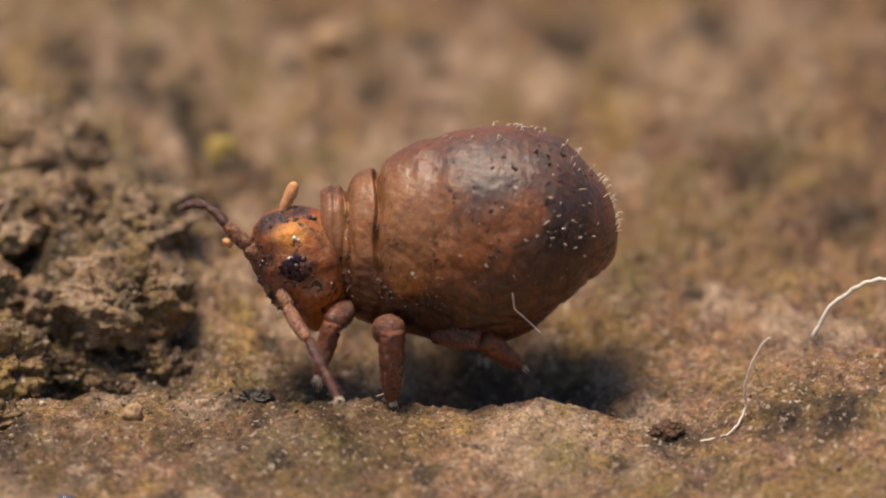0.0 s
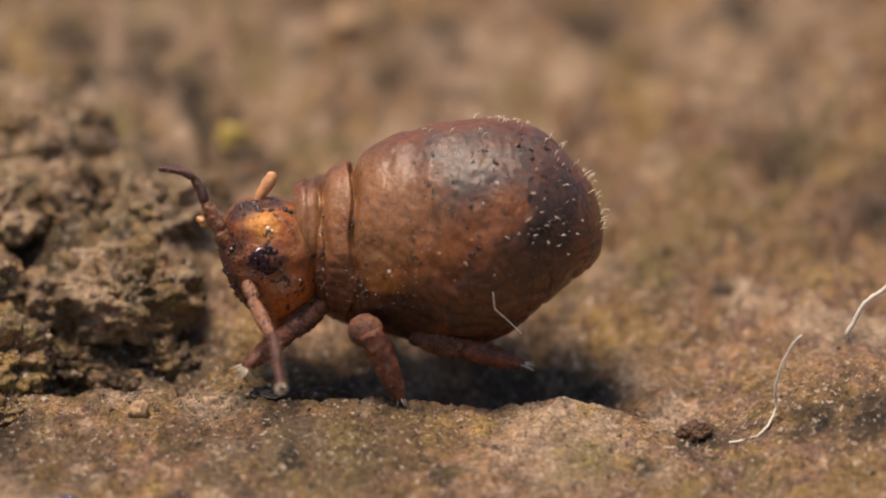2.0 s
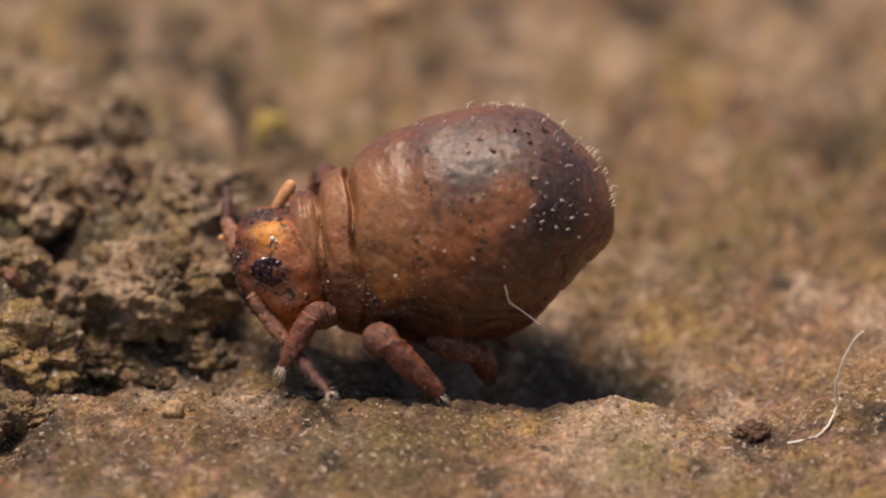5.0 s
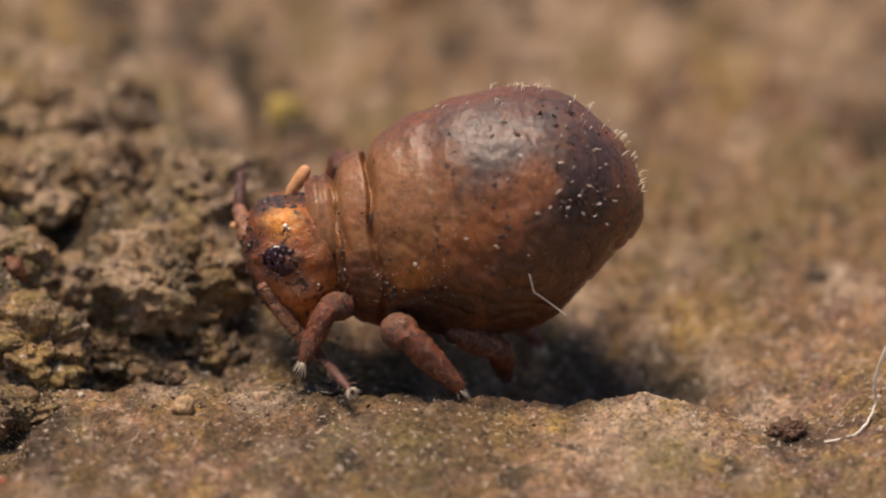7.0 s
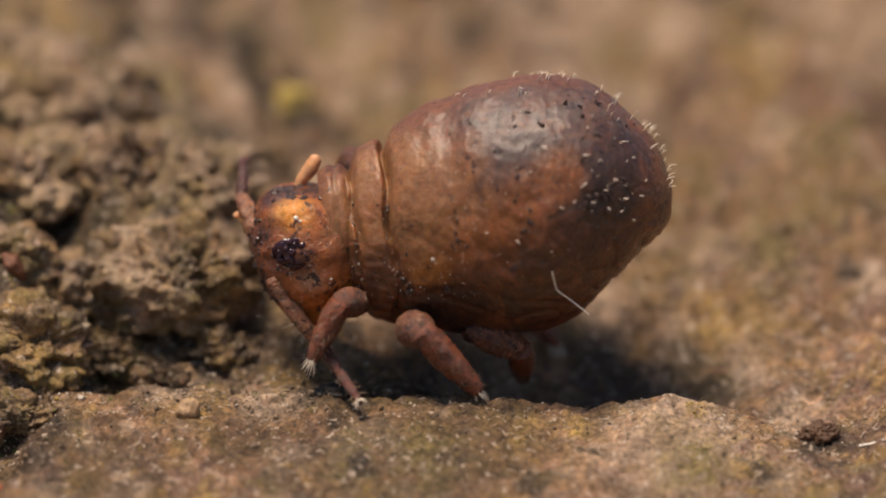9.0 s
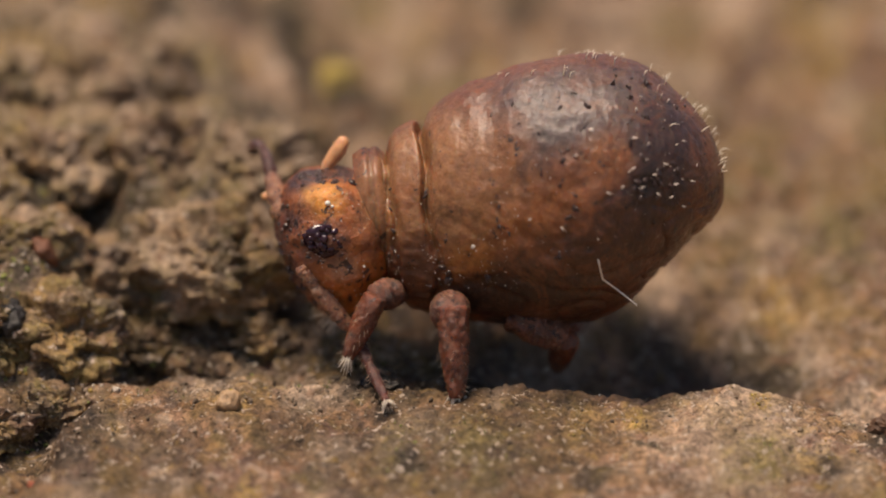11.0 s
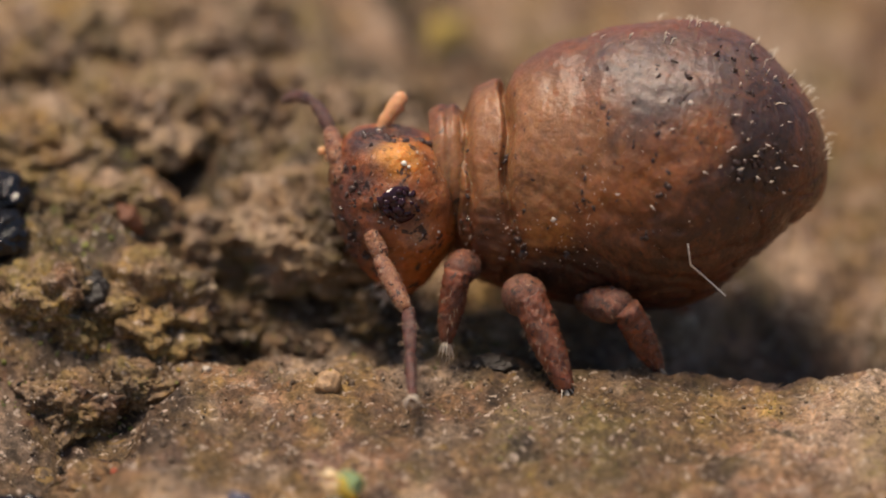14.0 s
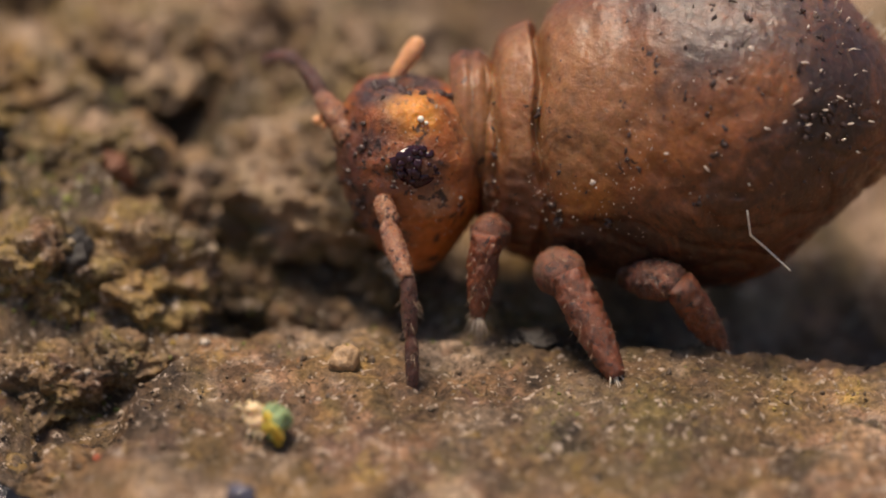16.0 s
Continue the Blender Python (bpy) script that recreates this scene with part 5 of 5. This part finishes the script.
# seconds, elbow and tip of each antenna
NEAR_ANTENNA_AT = [
    (0, *(-0.504, 0.331), *(-0.325, -0.026)), (0.6, *(-0.582, 0.312), *(-0.429, -0.026)), (0.9, *(-0.617, 0.305), *(-0.478, -0.033)), (1.2, *(-0.650, 0.325), *(-0.504, 0.023)), (1.5, *(-0.692, 0.309), *(-0.575, -0.023)), (2.0, *(-0.777, 0.328), *(-0.721, 0.033)),
    (2.6, *(-0.897, 0.364), *(-0.868, -0.006)), (3.2, *(-0.920, 0.325), *(-0.874, -0.058)), (3.5, *(-0.881, 0.286), *(-0.696, -0.023)), (4.2, *(-0.884, 0.227), *(-0.676, -0.023)), (7.0, *(-0.877, 0.218), *(-0.653, -0.019)), (8.5, *(-0.858, 0.224), *(-0.650, -0.049)),
    (11.0, *(-0.900, 0.195), *(-0.770, -0.107)), (11.5, *(-0.916, 0.201), *(-0.790, -0.111)), (12.0, *(-0.962, 0.208), *(-0.845, -0.123)), (12.5, *(-1.020, 0.218), *(-0.913, -0.149)), (13.0, *(-1.079, 0.240), *(-1.001, -0.117)), (13.5, *(-1.154, 0.250), *(-1.105, -0.130)),
    (14.5, *(-1.202, 0.221), *(-1.199, -0.192)), (15.5, *(-1.258, 0.221), *(-1.232, -0.231)), (16.0, *(-1.280, 0.221), *(-1.254, -0.244))]
FAR_ANTENNA_AT = [
    (0, *(-1.024, 1.030), *(-1.251, 1.073)), (0.6, *(-1.089, 1.020), *(-1.287, 1.105)), (1.2, *(-1.131, 1.027), *(-1.306, 1.186)), (1.5, *(-1.099, 1.033), *(-1.355, 1.238)), (2.0, *(-1.183, 1.108), *(-1.456, 1.274)), (2.6, *(-1.254, 1.037), *(-1.576, 1.150)),
    (2.8, *(-1.248, 0.952), *(-1.342, 1.043)), (3.2, *(-1.303, 1.056), *(-1.514, 1.163)), (3.4, *(-1.228, 0.962), *(-1.306, 1.040)), (3.5, *(-1.238, 0.907), *(-1.284, 1.001)), (4.2, *(-1.242, 0.916), *(-1.228, 1.046)), (7.0, *(-1.245, 0.923), *(-1.206, 1.082)),
    (8.5, *(-1.251, 0.946), *(-1.190, 1.111)), (11.0, *(-1.323, 0.959), *(-1.414, 1.082)), (12.5, *(-1.397, 0.988), *(-1.576, 1.121)), (14.5, *(-1.563, 0.998), *(-1.768, 1.111)), (16.0, *(-1.628, 0.894), *(-1.843, 1.011))]

MOMENTS = [0, 0.3, 0.5, 0.8, 1.0, 1.2, 1.5, 1.8, 2.0, 2.3, 2.5, 2.6, 2.8, 3.0, 3.2, 3.4, 3.5, 3.8, 4.0, 4.2, 4.6, 6.3, 6.5, 7.0, 7.5, 8.0, 8.5, 8.7, 9.2, 9.5, 9.7, 10.0, 10.3, 10.8, 11.0, 11.5, 12.0, 12.4, 12.7, 13.0,
           13.3, 13.5, 14.0, 14.5, 15.0, 15.5, 16.0]


def trunk_pose(t):
    """The trunk's pose in millimetres."""
    u, v, a = table(TRUNK_AT, t)
    return Matrix.Translation(plane(u, v, MID)) @ Euler((0, radians(a + 6.5), 0)).to_matrix().to_4x4()


BEAD_REST = on_head(-0.275, 0.125)[0]


def head_pose(t):
    """The head's pose in the trunk's space, in millimetres, from where its bead is seen."""
    u, v, nod, turn = table(BEAD_AT, t)
    m = trunk_pose(t)
    total = Euler((0, 0, radians(turn))).to_matrix() @ Euler((0, radians(nod), 0)).to_matrix()
    y = MID + (total @ BEAD_REST).y
    bead = m.inverted() @ plane(u, v, y)
    spin = m.to_3x3().inverted() @ total
    return Matrix.Translation(bead - spin @ BEAD_REST) @ spin.to_4x4()


def scaled(m):
    """A pose in millimetres as a pose in metres."""
    out = m.copy()
    out.translation = m.translation * MM
    return out


def reach(start, u, v, length, sign):
    """The point of that length from start which shows at u, v; depth takes up what is left."""
    y = start.y
    for _ in range(3):
        d = plane(u, v, y) - start
        flat = math.hypot(d.x, d.z)
        if flat >= length:
            return start + Vector((d.x, 0, d.z)) * (length / flat)
        y = start.y + sign * math.sqrt(length * length - flat * flat)
    d = plane(u, v, y) - start
    return start + d * (length / d.length)


def antenna_rows(rows, root, pair, sign):
    base_rows, tip_rows = [], []
    for t in MOMENTS:
        m = trunk_pose(t)
        start = m @ head_pose(t) @ root
        eu, ev, tu, tv = table(rows, t)
        elbow = reach(start, eu, ev, pair[2], sign)
        tip = reach(elbow, tu, tv, pair[3], sign)
        back = m.inverted()
        base_rows.append((t, along(back @ start, back @ elbow)))
        tip_rows.append((t, along(back @ elbow, back @ tip)))
    return base_rows, tip_rows


def knee_of(h, f, a, b, pole):
    d = f - h
    n = min(d.length, (a + b) * 0.999)
    way = d.normalized()
    x = (a * a - b * b + n * n) / (2 * n)
    up = (pole - way * pole.dot(way)).normalized()
    return h + way * x + up * math.sqrt(max(0.0, a * a - x * x)), h + way * n


# ---- yellow springtail that runs past ----
RUN_SIZE = 1.2


def run_part(name, bm, mat, parent, label=""):
    for v in bm.verts:
        v.co *= RUN_SIZE
    return part(name, bm, mat, parent, label)


runner = tagged(new("yellow_springtail"), "slender translucent yellow springtail with pale hairs, running over soil", "springtail")
runner.empty_display_size = 0.001
RUN_BODY = [(-0.98, 0.03), (-0.94, 0.07), (-0.82, 0.12), (-0.62, 0.195), (-0.35, 0.23), (-0.05, 0.21), (0.20, 0.175), (0.38, 0.15), (0.50, 0.12), (0.56, 0.08)]


def runner_mesh():
    rings = []
    for i in range(81):
        x = -0.98 + 1.54 * i / 80
        r = float(np.interp(x, [c[0] for c in RUN_BODY], [c[1] for c in RUN_BODY]))
        for place in (0.44, 0.24, 0.03, -0.18, -0.42, -0.70):
            r *= 1 - 0.10 * math.exp(-((x - place) / 0.022) ** 2)
        ring = []
        for k in range(48):
            h = 2 * math.pi * k / 48
            way = Vector((0, 0.92 * math.cos(h), math.sin(h)))
            swell = 1 + 0.09 * noise.noise(Vector((x * 5, 0, 0)) + way * 1.5) + 0.05 * noise.noise(Vector((x * 14, 3, 0)) + way * 4)
            ring.append(Vector((x, 0, 0.42 + 0.03 * math.sin(2.2 * x))) + way * r * swell)
        rings.append(ring)
    return loft(rings)


run_part("body", runner_mesh(), AMBER, runner, "translucent yellow segmented body")
run_head = run_part("head", lump(bmesh.new(), (0.66, 0, 0.44), (0.175, 0.125, 0.135), 0.0, 3, 0.06), AMBER, runner, "yellow head")
for sign in (-1, 1):
    run_part("eye", lump(bmesh.new(), (0.74, sign * 0.108, 0.46), (0.040, 0.016, 0.024), 2, 2, 0.1), EYE, run_head, "small black eye")
    feeler = [(0.78, sign * 0.05, 0.47), (0.88, sign * 0.09, 0.50), (0.96, sign * 0.13, 0.52), (1.05, sign * 0.17, 0.51), (1.16, sign * 0.20, 0.49)]
    if sign > 0:
        feeler = [(0.78, 0.05, 0.50), (0.81, 0.10, 0.58), (0.83, 0.15, 0.68), (0.85, 0.20, 0.78), (0.85, 0.24, 0.90)]
    pts, radii = fine(feeler, [0.040, 0.052, 0.056, 0.080, 0.040], 0.02)
    run_part("antenna", tube(pts, radii, 12, None, 0.05), HORN, runner, "greyish translucent antenna")


def runner_hairs():
    bm = bmesh.new()
    rng = random.Random(21)
    for i in range(520):
        x = rng.uniform(-0.95, 0.6) if i % 3 else rng.uniform(0.1, 0.62)
        r = float(np.interp(x, [c[0] for c in RUN_BODY], [c[1] for c in RUN_BODY]))
        h = radians(rng.gauss(90, 48))
        root = Vector((x, r * 0.92 * math.cos(h), 0.42 + 0.03 * math.sin(2.2 * x) + r * math.sin(h)))
        out = Vector((rng.uniform(-0.2, 0.6), math.cos(h), math.sin(h))).normalized()
        size = rng.uniform(0.03, 0.15)
        tube([root, root + out * size * 0.6, root + out * size * 0.8 + Vector((rng.uniform(-0.7, 0.2) * size, rng.uniform(-0.3, 0.3) * size, 0))], [0.0026, 0.0022, 0.001], 4, bm)
    return bm


tagged(run_part("hairs", runner_hairs(), BRISTLE, runner, "fine pale hairs"), kind="stuff")
run_part("furca", tube(*fine([(-0.75, 0, 0.30), (-0.95, 0, 0.24), (-1.12, 0, 0.27)], [0.05, 0.035, 0.012], 0.02), 10), CLEAR, runner, "pale springing fork")
RUN_LEGS = []
for k, (x, spread) in enumerate(((0.38, 0.10), (0.14, -0.02), (-0.08, -0.16))):
    for sign in (-1, 1):
        pts, radii = fine([(0, 0, 0), (0.02 + 0.5 * spread, sign * 0.11, -0.08), (0.9 * spread, sign * 0.16, -0.22), (-0.05 + 1.2 * spread, sign * 0.19, -0.42)], [0.040, 0.034, 0.026, 0.010], 0.02)
        pts = [c * (1.3 if k == 2 else 1.1) for c in pts]
        shank = run_part("leg", tube(pts, radii, 10, None, 0.05), CLEAR, runner, "pale translucent leg")
        RUN_LEGS.append((shank, Vector((x, sign * 0.10, 0.33)) * RUN_SIZE, 1 if (k + (sign > 0)) % 2 else -1))

# seconds, place on the ground, heading, climb
RUN_AT = [(0.0, *(-4.55, -0.15), 0, 0), (1.9, *(-4.22, -0.15), 0, 0), (2.0, *(-3.74, -0.15), 0, 0), (2.1, *(-3.35, -0.15), 0, 0), (2.2, *(-2.54, -0.13), 0, 0), (2.4, *(-2.31, -0.12), 0, 0), (2.6, *(-2.29, -0.09), 2, 2), (2.7, *(-2.24, 0.06), 20, 8), (2.8, *(-2.14, 0.60), 42, 13),
          (3.0, *(-1.82, 0.95), 52, 13), (3.2, *(-1.78, 1.22), 52, 11), (3.3, *(-1.56, 1.32), 50, 11), (3.4, *(-1.11, 2.38), 43, 7), (3.5, *(-0.63, 3.35), 46, 12), (3.6, *(-0.25, 3.64), 36, 9), (3.7, *(0.07, 3.66), 24, 8), (3.9, *(1.53, 4.01), 10, 2), (4.0, *(2.60, 4.50), 10, 0), (4.1, *(3.74, 4.85), 6, 0),
          (4.3, *(5.85, 4.92), 0, 0), (4.6, *(8.12, 4.92), 0, 0), (16.0, *(8.12, 4.92), 0, 0)]


# ---- tiny green young springtail that crawls in ----
youngling = tagged(new("young_springtail"), "tiny cream, green and yellow young springtail crawling over soil", "springtail")
youngling.empty_display_size = 0.001
CREAM = plain_material("cream_cuticle", (0.78, 0.58, 0.36), 0.4, 0.4)
LEAF = plain_material("green_cuticle", (0.24, 0.33, 0.16), 0.4, 0.5)
LEMON = plain_material("yellow_flank", (0.66, 0.48, 0.07), 0.4, 0.5)
part("abdomen", lump(bmesh.new(), (0.045, 0, 0.085), (0.062, 0.05, 0.055), 1.0, 4, 0.30), LEAF, youngling, "green rounded abdomen")
part("flank", lump(bmesh.new(), (0.05, -0.014, 0.052), (0.066, 0.048, 0.032), 2.0, 4, 0.35), LEMON, youngling, "yellow underside")
young_head = part("head", lump(bmesh.new(), (-0.045, -0.005, 0.085), (0.042, 0.045, 0.045), 3.0, 4, 0.35), CREAM, youngling, "cream head")
part("thorax", lump(bmesh.new(), (-0.008, -0.008, 0.062), (0.036, 0.048, 0.036), 4.0, 3, 0.35), CREAM, youngling, "cream thorax")
for sign in (-1, 1):
    part("antenna", tube([(-0.07, sign * 0.02, 0.10), (-0.10, sign * 0.035, 0.125), (-0.135, sign * 0.045, 0.10)], [0.006, 0.006, 0.003], 7), CREAM, youngling, "short cream antenna")
    part("eye", lump(bmesh.new(), (-0.058, sign * 0.041, 0.10), (0.008, 0.005, 0.008), 1, 1, 0.1), EYE, young_head, "dark eye")
    for x in (-0.03, 0.0, 0.03):
        part("leg", tube([(x, sign * 0.03, 0.05), (x - 0.01, sign * 0.052, 0.030), (x - 0.015, sign * 0.056, -0.005)], [0.008, 0.006, 0.003], 7), CREAM, youngling, "short cream leg")
YOUNG_AT = [(0.0, *(-1.20, -1.30)), (13.0, *(-1.30, -1.15)), (13.8, *(-1.42, -1.02)), (14.3, *(-1.50, -0.84)), (14.8, *(-1.60, -0.75)), (15.3, *(-1.66, -0.68)), (15.8, *(-1.76, -0.60)), (16.0, *(-1.80, -0.58))]


def smooth_ground(x, y):
    """The ground's height averaged under a small animal."""
    xs, ys = np.meshgrid(np.linspace(-0.3, 0.3, 7), np.linspace(-0.3, 0.3, 7))
    return float(np.mean(ground_height(x + xs, y + ys)))


def motions():
    walk(springtail, [(t, scaled(trunk_pose(t))) for t in MOMENTS])
    walk(head, [(t, scaled(head_pose(t))) for t in MOMENTS])
    for rows, root, pair, sign in ((NEAR_ANTENNA_AT, Vector((-0.40, -0.215, -0.12)), ANTENNA_NEAR, -1), (FAR_ANTENNA_AT, Vector((-0.46, -0.04, 0.06)), ANTENNA_FAR, 1)):
        for ob, keys in zip(pair, antenna_rows(rows, root, pair, sign)):
            walk(ob, keys)
    for (thigh, shin, upper, lower), root, pole, rows in LEGS:
        thigh_rows, shin_rows = [], []
        for t in MOMENTS:
            back = trunk_pose(t).inverted()
            u, v, y = table(rows, t)
            knee, foot = knee_of(root, back @ plane(u, v, y), upper, lower, pole)
            thigh_rows.append((t, along(root, knee)))
            shin_rows.append((t, along(knee, foot)))
        walk(thigh, thigh_rows)
        walk(shin, shin_rows)
    run_rows = []
    for t in [r[0] for r in RUN_AT]:
        x, y, turn, climb = table(RUN_AT, t)
        run_rows.append((t, Matrix.Translation(Vector((x, y, smooth_ground(x, y))) * MM) @ pose(0, 0, 0, 0, -climb, turn)))
    walk(runner, run_rows)
    young_rows = []
    for t in [r[0] for r in YOUNG_AT]:
        x, y = table(YOUNG_AT, t)
        young_rows.append((t, Matrix.Translation(on_ground(x, y, 0.004) * MM) @ pose(0, 0, 0, 0, 0, -35)))
    walk(youngling, young_rows)
    for shank, root, phase in RUN_LEGS:
        keys = [(0.0, 0), (2.0, 16), (2.1, -16), (2.2, 16), (2.3, -8), (2.4, 0), (2.6, 0), (2.7, 18), (2.8, -18), (2.9, 18), (3.0, -18), (3.1, 18), (3.2, -18), (3.3, 18), (3.4, -18), (3.5, 18), (3.6, -18), (3.7, 18), (3.8, -18), (3.9, 18), (4.1, 0), (16.0, 0)]
        walk(shank, [(t, Matrix.Translation(root * MM) @ pose(0, 0, 0, 0, 0, a * phase)) for t, a in keys])


motions()
